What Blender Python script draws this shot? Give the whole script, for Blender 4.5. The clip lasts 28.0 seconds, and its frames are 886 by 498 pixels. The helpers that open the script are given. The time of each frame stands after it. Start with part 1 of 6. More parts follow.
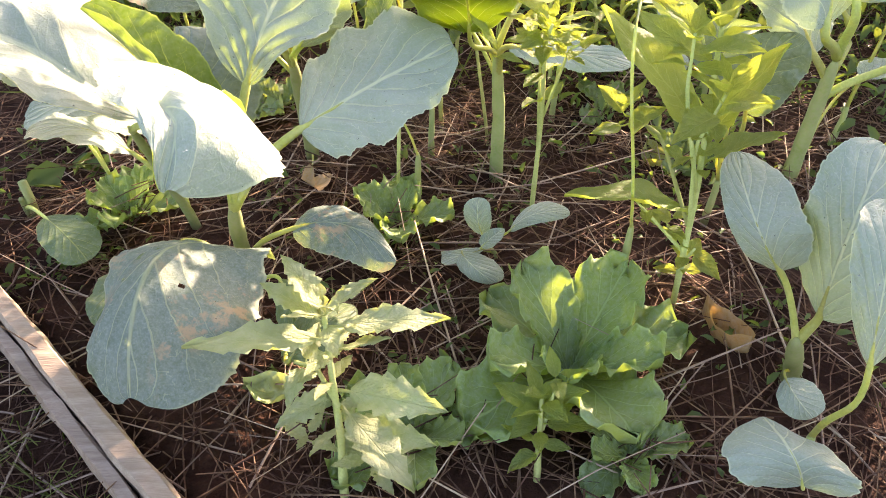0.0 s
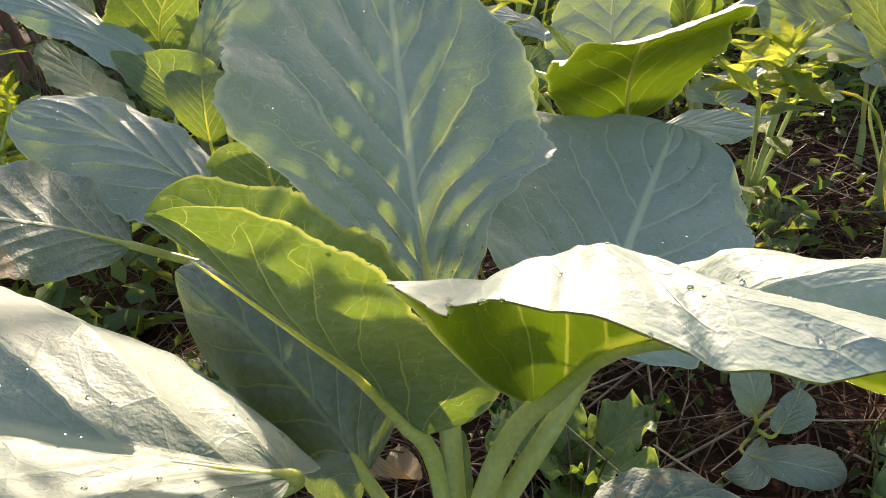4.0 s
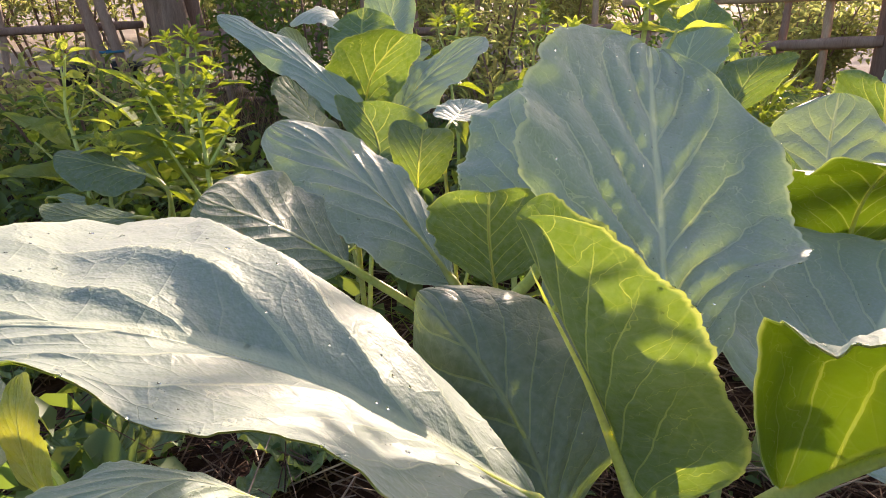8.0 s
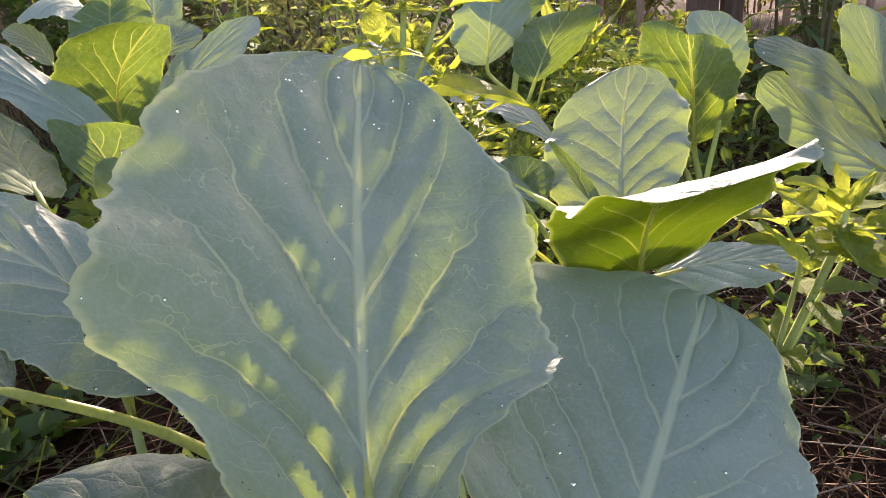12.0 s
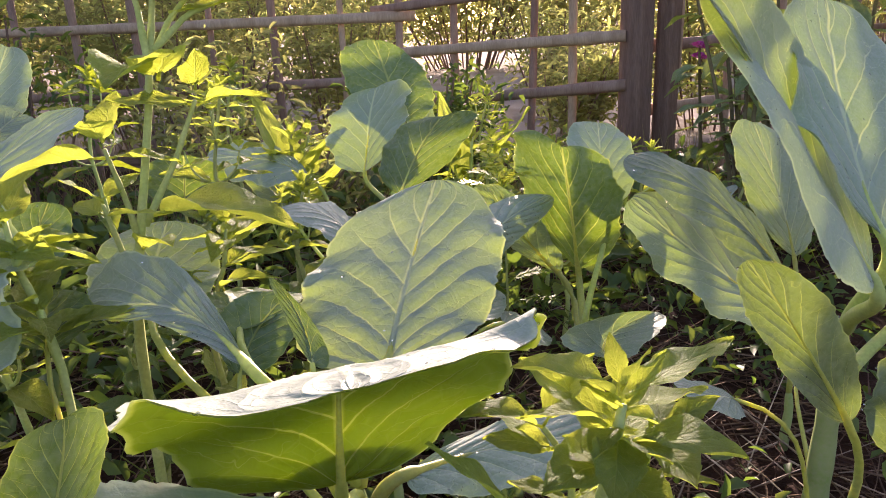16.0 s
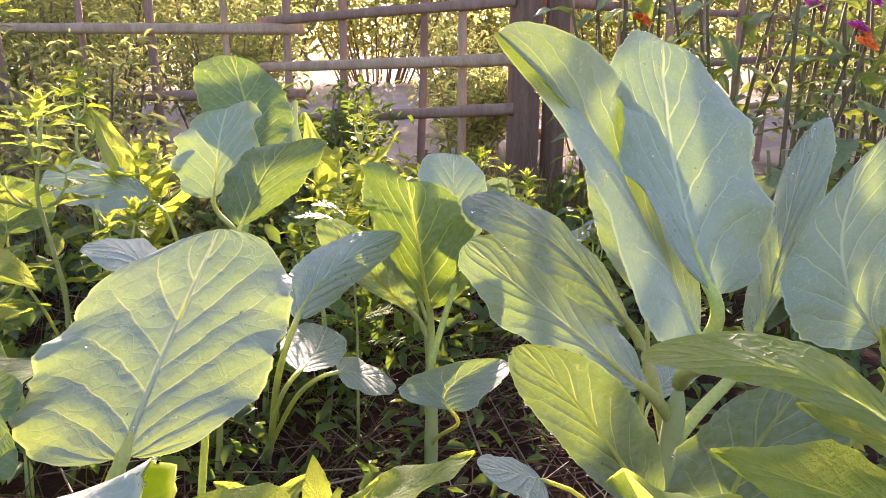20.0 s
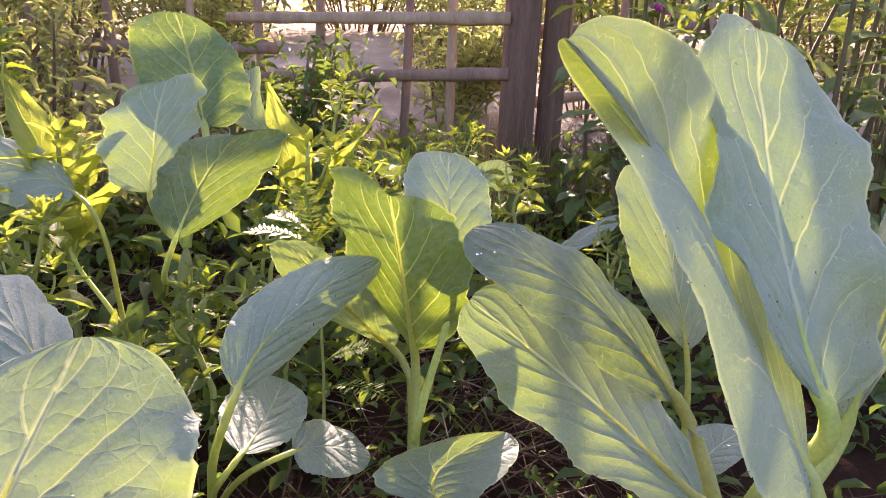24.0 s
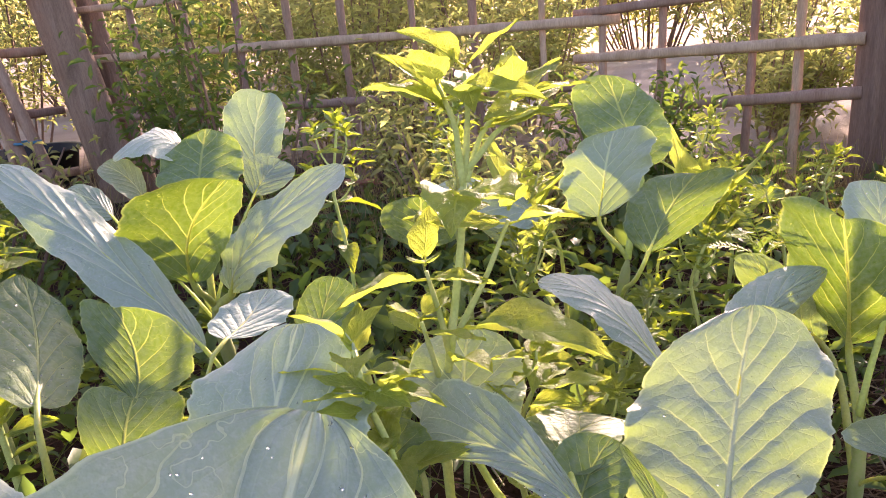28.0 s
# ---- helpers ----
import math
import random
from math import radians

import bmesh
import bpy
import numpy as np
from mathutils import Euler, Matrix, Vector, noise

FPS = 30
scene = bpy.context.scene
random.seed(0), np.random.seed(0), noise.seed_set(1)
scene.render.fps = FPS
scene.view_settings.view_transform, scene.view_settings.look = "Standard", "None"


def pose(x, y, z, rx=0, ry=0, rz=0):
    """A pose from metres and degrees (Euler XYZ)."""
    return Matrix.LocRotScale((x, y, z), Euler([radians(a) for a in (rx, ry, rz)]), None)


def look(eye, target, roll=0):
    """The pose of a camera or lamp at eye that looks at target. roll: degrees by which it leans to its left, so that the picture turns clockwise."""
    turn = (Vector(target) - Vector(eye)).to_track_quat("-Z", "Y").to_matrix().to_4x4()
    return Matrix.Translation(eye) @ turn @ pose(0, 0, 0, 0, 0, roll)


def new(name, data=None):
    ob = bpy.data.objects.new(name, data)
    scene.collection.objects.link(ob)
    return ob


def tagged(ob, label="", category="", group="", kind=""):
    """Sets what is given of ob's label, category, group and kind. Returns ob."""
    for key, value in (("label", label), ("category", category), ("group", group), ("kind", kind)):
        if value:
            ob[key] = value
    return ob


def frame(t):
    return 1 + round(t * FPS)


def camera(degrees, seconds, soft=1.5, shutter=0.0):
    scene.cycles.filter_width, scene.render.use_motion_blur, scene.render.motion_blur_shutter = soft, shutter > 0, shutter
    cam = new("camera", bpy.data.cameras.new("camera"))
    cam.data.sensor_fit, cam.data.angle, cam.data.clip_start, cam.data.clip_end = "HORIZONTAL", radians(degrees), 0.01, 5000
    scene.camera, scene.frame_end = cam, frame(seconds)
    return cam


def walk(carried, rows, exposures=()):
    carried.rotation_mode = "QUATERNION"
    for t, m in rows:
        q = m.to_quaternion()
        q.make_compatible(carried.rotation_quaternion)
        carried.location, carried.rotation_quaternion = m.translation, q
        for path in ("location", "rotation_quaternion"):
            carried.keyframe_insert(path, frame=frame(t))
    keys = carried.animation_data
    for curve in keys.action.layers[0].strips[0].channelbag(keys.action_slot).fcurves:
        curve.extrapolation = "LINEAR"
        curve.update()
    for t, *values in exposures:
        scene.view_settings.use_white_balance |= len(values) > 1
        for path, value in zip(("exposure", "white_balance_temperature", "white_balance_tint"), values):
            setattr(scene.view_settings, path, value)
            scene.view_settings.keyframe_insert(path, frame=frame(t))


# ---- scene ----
cam = camera(62.50, 28.0, soft=0.95)
PATH = [
    (0, (-0.002, 0.008, 0.776), (-0.042, 1.504, -0.551), -2.06),
    (0.5, (-0.186, 0.146, 0.775), (-0.155, 1.632, -0.563), -3.07),
    (1, (-0.304, 0.326, 0.683), (-0.241, 1.779, -0.690), -1.18),
    (1.5, (-0.355, 0.425, 0.644), (-0.268, 1.813, -0.793), -5.01),
    (2, (-0.379, 0.458, 0.611), (-0.174, 1.886, -0.774), -5.51),
    (2.5, (-0.419, 0.489, 0.565), (-0.033, 1.987, -0.703), -9.66),
    (3, (-0.400, 0.518, 0.514), (0.297, 1.973, -0.667), -6.16),
    (3.5, (-0.406, 0.522, 0.532), (0.357, 2.071, -0.478), -10.07),
    (5.5, (-0.438, 0.428, 0.575), (0.369, 2.047, -0.278), -4.05),
    (6, (-0.428, 0.416, 0.572), (0.307, 2.055, -0.307), -3.81),
    (6.5, (-0.425, 0.427, 0.561), (0.276, 2.076, -0.329), -2.17),
    (7, (-0.417, 0.456, 0.559), (0.259, 2.148, -0.264), -1.28),
    (7.5, (-0.456, 0.487, 0.559), (0.179, 2.225, -0.199), -1.26),
    (8, (-0.510, 0.524, 0.545), (0.084, 2.304, -0.146), -0.97),
    (8.5, (-0.542, 0.550, 0.522), (0.073, 2.322, -0.171), 1.61),
    (9, (-0.576, 0.567, 0.495), (0.028, 2.349, -0.184), 1.55),
    (9.5, (-0.582, 0.597, 0.489), (0.107, 2.358, -0.164), 1.25),
    (10, (-0.580, 0.618, 0.489), (0.164, 2.362, -0.149), 1.11),
    (10.5, (-0.561, 0.615, 0.502), (0.168, 2.361, -0.145), 0.13),
    (11, (-0.488, 0.604, 0.535), (0.309, 2.304, -0.156), -0.10),
    (11.5, (-0.405, 0.611, 0.565), (0.404, 2.275, -0.194), -3.32),
    (12, (-0.334, 0.632, 0.572), (0.531, 2.229, -0.264), -5.05),
    (12.5, (-0.289, 0.644, 0.560), (0.651, 2.233, -0.208), -3.14),
    (14.5, (-0.149, 0.717, 0.513), (0.778, 2.363, -0.143), -1.12),
    (15, (-0.129, 0.731, 0.508), (0.827, 2.362, -0.146), -0.79),
    (15.5, (-0.110, 0.724, 0.516), (0.868, 2.354, -0.105), -1.10),
    (16, (-0.095, 0.686, 0.534), (0.892, 2.326, -0.048), -2.33),
    (16.5, (-0.070, 0.675, 0.534), (0.947, 2.297, -0.045), -1.37),
    (17, (-0.044, 0.670, 0.533), (1.023, 2.264, -0.032), -0.28),
    (17.5, (-0.025, 0.670, 0.537), (1.073, 2.247, -0.017), 0.32),
    (18, (-0.017, 0.669, 0.544), (1.091, 2.243, 0.002), 0.34),
    (18.5, (-0.016, 0.670, 0.546), (1.094, 2.245, 0.011), 0.42),
    (19, (-0.001, 0.670, 0.537), (1.139, 2.216, -0.021), 0.53),
    (19.5, (0.012, 0.675, 0.539), (1.189, 2.195, -0.010), 0.70),
    (20, (0.020, 0.693, 0.547), (1.203, 2.207, -0.007), 0.29),
    (20.5, (0.040, 0.716, 0.565), (1.254, 2.211, 0.025), 0.23),
    (21, (0.066, 0.736, 0.581), (1.322, 2.192, 0.032), 0.47),
    (21.5, (0.082, 0.763, 0.594), (1.355, 2.187, -0.002), 0.45),
    (23.5, (0.132, 0.854, 0.589), (1.322, 2.328, -0.052), 1.20),
    (24, (0.144, 0.872, 0.566), (1.347, 2.317, -0.114), 2.15),
    (24.5, (0.153, 0.877, 0.561), (1.367, 2.295, -0.157), 1.39),
    (25, (0.115, 0.872, 0.577), (1.233, 2.391, -0.088), 0.40),
    (25.5, (0.049, 0.876, 0.586), (1.037, 2.491, -0.059), -0.18),
    (26, (-0.001, 0.867, 0.601), (0.911, 2.525, -0.046), -0.41),
    (26.5, (-0.044, 0.859, 0.600), (0.769, 2.558, -0.071), -1.73),
    (27, (-0.090, 0.839, 0.612), (0.655, 2.570, -0.058), -2.60),
    (27.5, (-0.134, 0.802, 0.630), (0.472, 2.596, -0.014), -4.11),
    (28, (-0.178, 0.770, 0.651), (0.400, 2.581, 0.030), -4.70),
]
walk(cam, [(t, look(eye, target, roll)) for t, eye, target, roll in PATH],
     exposures=[(0, 2.4, 7600, 26), (0.6, 1.6, 7300, 22), (1, 1.05, 6900, 20), (1.4, 0.85, 6900, 17), (3.5, 1.05, 6900, 17), (6, 1.15, 6800, 21), (7, 1.12, 6800, 23), (8, 1.16, 6750, 22), (9, 0.65, 6900, 17), (10.5, 0.85, 6800, 18), (11.5, 1.33, 6800, 25), (17, 1.25, 6600, 31), (20, 1.8, 6600, 33), (24, 1.65, 6650, 38), (26, 1.92, 6800, 35), (27, 1.8, 6850, 32), (28, 1.85, 6900, 38)])

# ---- light ----
SUN_AZ, SUN_EL = 36.5, 15.0
world = bpy.data.worlds.new("sky")
scene.world = world
world.use_nodes = True
wn = world.node_tree
sky = wn.nodes.new("ShaderNodeTexSky")
sky.sky_type, sky.sun_disc = "NISHITA", False
sky.sun_elevation, sky.sun_rotation = radians(SUN_EL), radians(SUN_AZ)
sky.air_density, sky.dust_density = 1.0, 2.5
wn.nodes["Background"].inputs[1].default_value = 0.145
wn.links.new(sky.outputs[0], wn.nodes["Background"].inputs[0])
sun = new("sun", bpy.data.lights.new("sun", "SUN"))
sun.data.energy, sun.data.angle, sun.data.color = 5.0, radians(0.6), (1.0, 0.86, 0.67)
sun_dir = Vector((math.sin(radians(SUN_AZ)) * math.cos(radians(SUN_EL)), math.cos(radians(SUN_AZ)) * math.cos(radians(SUN_EL)), math.sin(radians(SUN_EL))))
sun.matrix_world = look(sun_dir * 20, (0, 0, 0))


# ---- materials ----
# side veins: how many, how far they lean and bend towards the tip
RIBS, LEAN, BEND = 6.0, 0.62, 0.28


class Nodes:
    """A short hand for node trees."""

    def __init__(self, name):
        self.mat = bpy.data.materials.new(name)
        self.mat.use_nodes = True
        self.tree = self.mat.node_tree
        self.out = self.tree.nodes["Material Output"]
        self.bsdf = self.tree.nodes["Principled BSDF"]

    def put(self, socket, value):
        if isinstance(value, bpy.types.NodeSocket):
            self.tree.links.new(value, socket)
        else:
            socket.default_value = value

    def n(self, kind, *values, **props):
        node = self.tree.nodes.new(kind)
        for k, v in props.items():
            setattr(node, k, v)
        for i, v in enumerate(values):
            if v is not None:
                self.put(node.inputs[i], v)
        return node

    def m(self, op, a, b=0.0, c=0.0):
        return self.n("ShaderNodeMath", a, b, c, operation=op).outputs[0]

    def span(self, x, a, b, c=0.0, d=1.0):
        return self.n("ShaderNodeMapRange", x, a, b, c, d).outputs[0]

    def mix(self, f, a, b, blend="MIX"):
        node = self.n("ShaderNodeMix", data_type="RGBA", blend_type=blend)
        for i, v in ((0, f), (6, a), (7, b)):
            self.put(node.inputs[i], v)
        return node.outputs[2]

    def noise(self, scale, detail=3.0, rough=0.55, vec=None, dim="3D"):
        node = self.n("ShaderNodeTexNoise", vec, noise_dimensions=dim)
        node.inputs["Scale"].default_value, node.inputs["Detail"].default_value, node.inputs["Roughness"].default_value = scale, detail, rough
        return node.outputs[0]

    def bump(self, height, strength=0.4, distance=0.002):
        node = self.n("ShaderNodeBump")
        node.inputs["Strength"].default_value, node.inputs["Distance"].default_value = strength, distance
        self.put(node.inputs["Height"], height)
        self.put(self.bsdf.inputs["Normal"], node.outputs[0])
        return node.outputs[0]

    def set(self, **kw):
        for k, v in kw.items():
            self.put(self.bsdf.inputs[k.replace("_", " ")], v)


def rgb(r, g, b):
    return (r, g, b, 1.0)


def leaf_material(name, top, top2, glow, glow2, vein, veinglow, through_share=0.36, ribs=RIBS, lean=LEAN, rough=0.52, net=0.5, blotch=0.0, sheen=0.15, swell=0.3):
    """A leaf: waxy skin, pale veins along the blade, light that shines through in another colour."""
    k = Nodes(name)
    uv = k.n("ShaderNodeUVMap").outputs[0]
    sep = k.n("ShaderNodeSeparateXYZ", uv).outputs
    obj = k.n("ShaderNodeTexCoord").outputs["Object"]
    rnd = k.n("ShaderNodeObjectInfo").outputs["Random"]
    v = k.m("ABSOLUTE", k.m("SUBTRACT", k.m("MULTIPLY", sep[0], 2.0), 1.0))
    side = k.m("GREATER_THAN", sep[0], 0.5)
    wob = k.noise(26.0, 2.0, vec=obj)
    q = k.m("SUBTRACT", sep[1], k.m("MULTIPLY", k.m("MULTIPLY", v, lean), k.span(v, 0.0, 1.0, 1.0, 1.0 - BEND)))
    q = k.m("ADD", k.m("MULTIPLY", k.m("ADD", q, k.m("MULTIPLY", side, 0.07)), ribs), k.m("MULTIPLY", k.m("SUBTRACT", wob, 0.5), k.span(v, 0.0, 1.0, 0.25, 0.8)))
    d = k.m("ABSOLUTE", k.m("SUBTRACT", k.m("FRACT", q), 0.5))
    lat = k.m("MULTIPLY", k.m("LESS_THAN", d, k.span(v, 0.0, 0.8, 0.050, 0.010)), k.span(v, 0.6, 0.92, 1.0, 0.0))
    # branches that leave the side veins and fork towards the margin
    q2 = k.m("ADD", k.m("MULTIPLY", k.m("SUBTRACT", sep[1], k.m("MULTIPLY", v, lean * 0.18)), ribs * 2.0), k.m("MULTIPLY", k.m("SUBTRACT", k.noise(34.0, 3.0, vec=obj), 0.5), 3.2))
    d2 = k.m("ABSOLUTE", k.m("SUBTRACT", k.m("FRACT", q2), 0.5))
    fork = k.m("MULTIPLY", k.m("LESS_THAN", d2, 0.018), k.m("MULTIPLY", k.span(v, 0.22, 0.5), k.span(v, 0.85, 0.98, 1.0, 0.0)))
    mid = k.span(v, 0.016, 0.040, 1.0, 0.0)
    vor = k.n("ShaderNodeTexVoronoi", feature="DISTANCE_TO_EDGE")
    warp = k.n("ShaderNodeVectorMath", uv, k.n("ShaderNodeVectorMath", k.n("ShaderNodeTexNoise", obj).outputs[1], (0.06, 0.06, 0.0), operation="MULTIPLY").outputs[0], operation="ADD").outputs[0]
    k.put(vor.inputs["Vector"], k.n("ShaderNodeVectorMath", warp, (0.8, 1.2, 1.0), operation="MULTIPLY").outputs[0])
    vor.inputs["Scale"].default_value = 12.0
    netv = k.m("MULTIPLY", k.span(vor.outputs["Distance"], 0.0, 0.035, 1.0, 0.0), net)
    veins = k.m("MAXIMUM", k.m("MAXIMUM", lat, mid), k.m("MAXIMUM", k.m("MULTIPLY", fork, 0.7), k.m("MULTIPLY", netv, 0.4)))
    faint = k.m("MAXIMUM", k.m("MAXIMUM", k.m("MULTIPLY", lat, 0.6), mid), k.m("MAXIMUM", k.m("MULTIPLY", fork, 0.4), k.m("MULTIPLY", netv, 0.16)))
    cloud = k.noise(9.0, 4.0, vec=obj)
    fine = k.noise(160.0, 3.0, vec=obj)
    col = k.mix(k.span(cloud, 0.35, 0.68), top, top2)
    col = k.mix(k.span(fine, 0.3, 0.75, 0.0, 0.35), col, rgb(0.55, 0.62, 0.60))
    col = k.mix(k.span(k.noise(430.0, 2.0, vec=obj), 0.45, 0.7, 0.0, 0.3), col, rgb(0.66, 0.71, 0.67)) if sheen > 0.1 else col
    col = k.mix(k.m("MULTIPLY", faint, 0.95), col, vein)
    # pale band painted along the margin for its edge-lit look
    rim = k.m("MULTIPLY", k.span(v, 0.965, 0.985), 0.55)
    col = k.mix(rim, col, vein)
    col = k.mix(0.35, col, k.n("ShaderNodeHueSaturation", k.span(rnd, 0, 1, 0.48, 0.52), k.span(rnd, 0, 1, 0.85, 1.15), k.span(rnd, 0, 1, 0.75, 1.25), 1.0, col).outputs[0])
    lit = k.mix(k.span(cloud, 0.3, 0.7), glow, glow2)
    lit = k.mix(k.m("MULTIPLY", veins, 0.75), lit, veinglow)
    lit = k.mix(rim, lit, veinglow)
    if blotch:
        spot = k.m("MULTIPLY", k.span(k.noise(22.0, 5.0, 0.7, vec=obj), 0.53, 0.60), k.span(k.noise(7.0, 1.0, vec=obj), 0.48, 0.56))
        col = k.mix(k.m("MULTIPLY", spot, blotch), col, rgb(0.62, 0.47, 0.30))
        lit = k.mix(k.m("MULTIPLY", spot, blotch), lit, rgb(0.35, 0.22, 0.06))
    k.set(Base_Color=col, Roughness=k.span(fine, 0.2, 0.8, rough - 0.08, rough + 0.1), Specular_IOR_Level=0.45, Sheen_Weight=sheen, Sheen_Roughness=0.4)
    quilt = k.m("ADD", k.m("MULTIPLY", k.m("POWER", k.span(d, 0.0, 0.30), 0.8), 1.0), k.m("MULTIPLY", k.m("POWER", k.span(vor.outputs["Distance"], 0.0, 0.32), 0.8), 0.4))
    quilt = k.m("MULTIPLY", quilt, k.span(v, 0.7, 1.0, swell, swell * 0.35))
    nrm = k.bump(k.m("ADD", k.m("ADD", quilt, k.m("MULTIPLY", faint, -0.45)), k.m("ADD", k.m("MULTIPLY", fine, 0.22), k.m("ADD", k.m("MULTIPLY", k.noise(44.0, 3.0, vec=obj), 0.9), k.m("MULTIPLY", k.noise(520.0, 1.0, vec=obj), 0.14)))), 0.9, 0.0022)
    tr = k.n("ShaderNodeBsdfTranslucent", lit)
    k.put(tr.inputs["Normal"], nrm)
    mx = k.n("ShaderNodeMixShader", through_share, k.bsdf.outputs[0], tr.outputs[0])
    k.put(k.out.inputs[0], mx.outputs[0])
    return k.mat


def plain_material(name, a, b, scale=20.0, rough=0.7, bump=0.4, dist=0.003, stretch=(1, 1, 1), spec=0.3, random_value=0.25, island=False, fleck=None):
    """Two colours mixed by a stretched noise, with fine relief and some difference from piece to piece."""
    k = Nodes(name)
    obj = k.n("ShaderNodeTexCoord").outputs["Object"]
    vec = k.n("ShaderNodeVectorMath", obj, stretch, operation="MULTIPLY").outputs[0]
    big = k.noise(scale, 4.0, vec=vec)
    fine = k.noise(scale * 9, 3.0, vec=vec)
    col = k.mix(k.span(big, 0.32, 0.7), a, b)
    col = k.mix(k.span(fine, 0.35, 0.75, 0.0, 0.4), col, fleck or rgb(a[0] * 0.5, a[1] * 0.5, a[2] * 0.5))
    rnd = k.n("ShaderNodeNewGeometry").outputs["Random Per Island"] if island else k.n("ShaderNodeObjectInfo").outputs["Random"]
    col = k.n("ShaderNodeHueSaturation", k.span(rnd, 0, 1, 0.485, 0.515), 1.0, k.span(rnd, 0, 1, 1 - random_value, 1 + random_value), 1.0, col).outputs[0]
    k.set(Base_Color=col, Roughness=rough, Specular_IOR_Level=spec)
    k.bump(k.m("ADD", k.m("MULTIPLY", fine, 0.5), big), bump, dist)
    return k.mat


def herb_material(name, a, b, glow, share=0.45, rough=0.5, spread=0.3):
    """Small herb leaves, joined or single: colour from leaf to leaf, light shining through."""
    k = Nodes(name)
    rnd = k.n("ShaderNodeNewGeometry").outputs["Random Per Island"]
    own = k.n("ShaderNodeObjectInfo").outputs["Random"]
    obj = k.n("ShaderNodeTexCoord").outputs["Object"]
    fine = k.noise(120.0, 3.0, vec=obj)
    col = k.mix(k.m("FRACT", k.m("ADD", rnd, own)), a, b)
    col = k.mix(k.span(fine, 0.4, 0.7, 0.0, 0.3), col, b)
    lit = k.n("ShaderNodeHueSaturation", k.span(rnd, 0, 1, 0.48, 0.52), 1.0, k.span(rnd, 0, 1, 1 - spread, 1 + spread), 1.0, glow).outputs[0]
    k.set(Base_Color=col, Roughness=rough, Specular_IOR_Level=0.35)
    k.bump(fine, 0.3, 0.001)
    mx = k.n("ShaderNodeMixShader", share, k.bsdf.outputs[0], k.n("ShaderNodeBsdfTranslucent", lit).outputs[0])
    k.put(k.out.inputs[0], mx.outputs[0])
    return k.mat


M_COLLARD = leaf_material("collard_leaf", rgb(0.335, 0.435, 0.325), rgb(0.455, 0.555, 0.435), rgb(0.17, 0.25, 0.015), rgb(0.23, 0.31, 0.03), rgb(0.70, 0.79, 0.58), rgb(0.58, 0.62, 0.14), sheen=0.45, swell=0.5)
# lighter, more see-through collard skin: backlight put into the broad leaf's colour
M_BACKLIT = leaf_material("backlit_collard_leaf", rgb(0.36, 0.45, 0.31), rgb(0.47, 0.55, 0.41), rgb(0.23, 0.32, 0.02), rgb(0.31, 0.39, 0.04), rgb(0.70, 0.76, 0.52), rgb(0.62, 0.66, 0.16), through_share=0.38, sheen=0.5, swell=0.5)
# darker collard skin: shade put into the colour, lower roughness for dew
M_SHADED_WET = leaf_material("shaded_wet_collard_leaf", rgb(0.16, 0.215, 0.155), rgb(0.23, 0.29, 0.215), rgb(0.12, 0.18, 0.012), rgb(0.17, 0.23, 0.02), rgb(0.33, 0.40, 0.27), rgb(0.5, 0.55, 0.12), rough=0.38, sheen=0.1, swell=0.5)
# greener collard skin: backlight put into its tint; also for dark green low leaves
M_GREEN_BACKLIT = leaf_material("green_backlit_collard_leaf", rgb(0.13, 0.22, 0.06), rgb(0.21, 0.31, 0.11), rgb(0.105, 0.175, 0.006), rgb(0.165, 0.235, 0.010), rgb(0.36, 0.45, 0.20), rgb(0.60, 0.62, 0.12), through_share=0.45, sheen=0.05)
# underside skin darkened and tinted to deepen the glow of light behind it
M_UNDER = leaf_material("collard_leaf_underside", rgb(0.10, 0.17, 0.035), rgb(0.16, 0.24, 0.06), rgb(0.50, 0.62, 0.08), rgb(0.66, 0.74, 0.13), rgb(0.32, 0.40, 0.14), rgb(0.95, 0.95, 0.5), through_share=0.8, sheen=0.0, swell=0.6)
M_SPOTTED = leaf_material("spotted_leaf", rgb(0.15, 0.22, 0.165), rgb(0.23, 0.30, 0.25), rgb(0.16, 0.22, 0.01), rgb(0.22, 0.28, 0.02), rgb(0.45, 0.53, 0.38), rgb(0.7, 0.7, 0.2), blotch=1.0)
M_YELLOW = leaf_material("yellow_leaf", rgb(0.42, 0.42, 0.06), rgb(0.30, 0.36, 0.06), rgb(0.55, 0.50, 0.03), rgb(0.5, 0.42, 0.03), rgb(0.55, 0.56, 0.3), rgb(0.8, 0.75, 0.2))
M_TURNING = leaf_material("yellowing_leaf", rgb(0.16, 0.27, 0.05), rgb(0.42, 0.44, 0.06), rgb(0.26, 0.36, 0.02), rgb(0.6, 0.55, 0.03), rgb(0.40, 0.48, 0.2), rgb(0.6, 0.62, 0.12), ribs=6, sheen=0.0)
M_LETTUCE = leaf_material("lettuce_leaf", rgb(0.16, 0.27, 0.055), rgb(0.25, 0.37, 0.09), rgb(0.26, 0.38, 0.02), rgb(0.36, 0.46, 0.04), rgb(0.40, 0.55, 0.25), rgb(0.5, 0.65, 0.15), ribs=5, net=0.35, sheen=0.0)
M_BASIL = leaf_material("basil_leaf", rgb(0.10, 0.22, 0.035), rgb(0.19, 0.31, 0.05), rgb(0.38, 0.50, 0.015), rgb(0.55, 0.60, 0.03), rgb(0.26, 0.36, 0.10), rgb(0.55, 0.62, 0.08), through_share=0.5, ribs=7, lean=0.45, net=0.3, sheen=0.0)
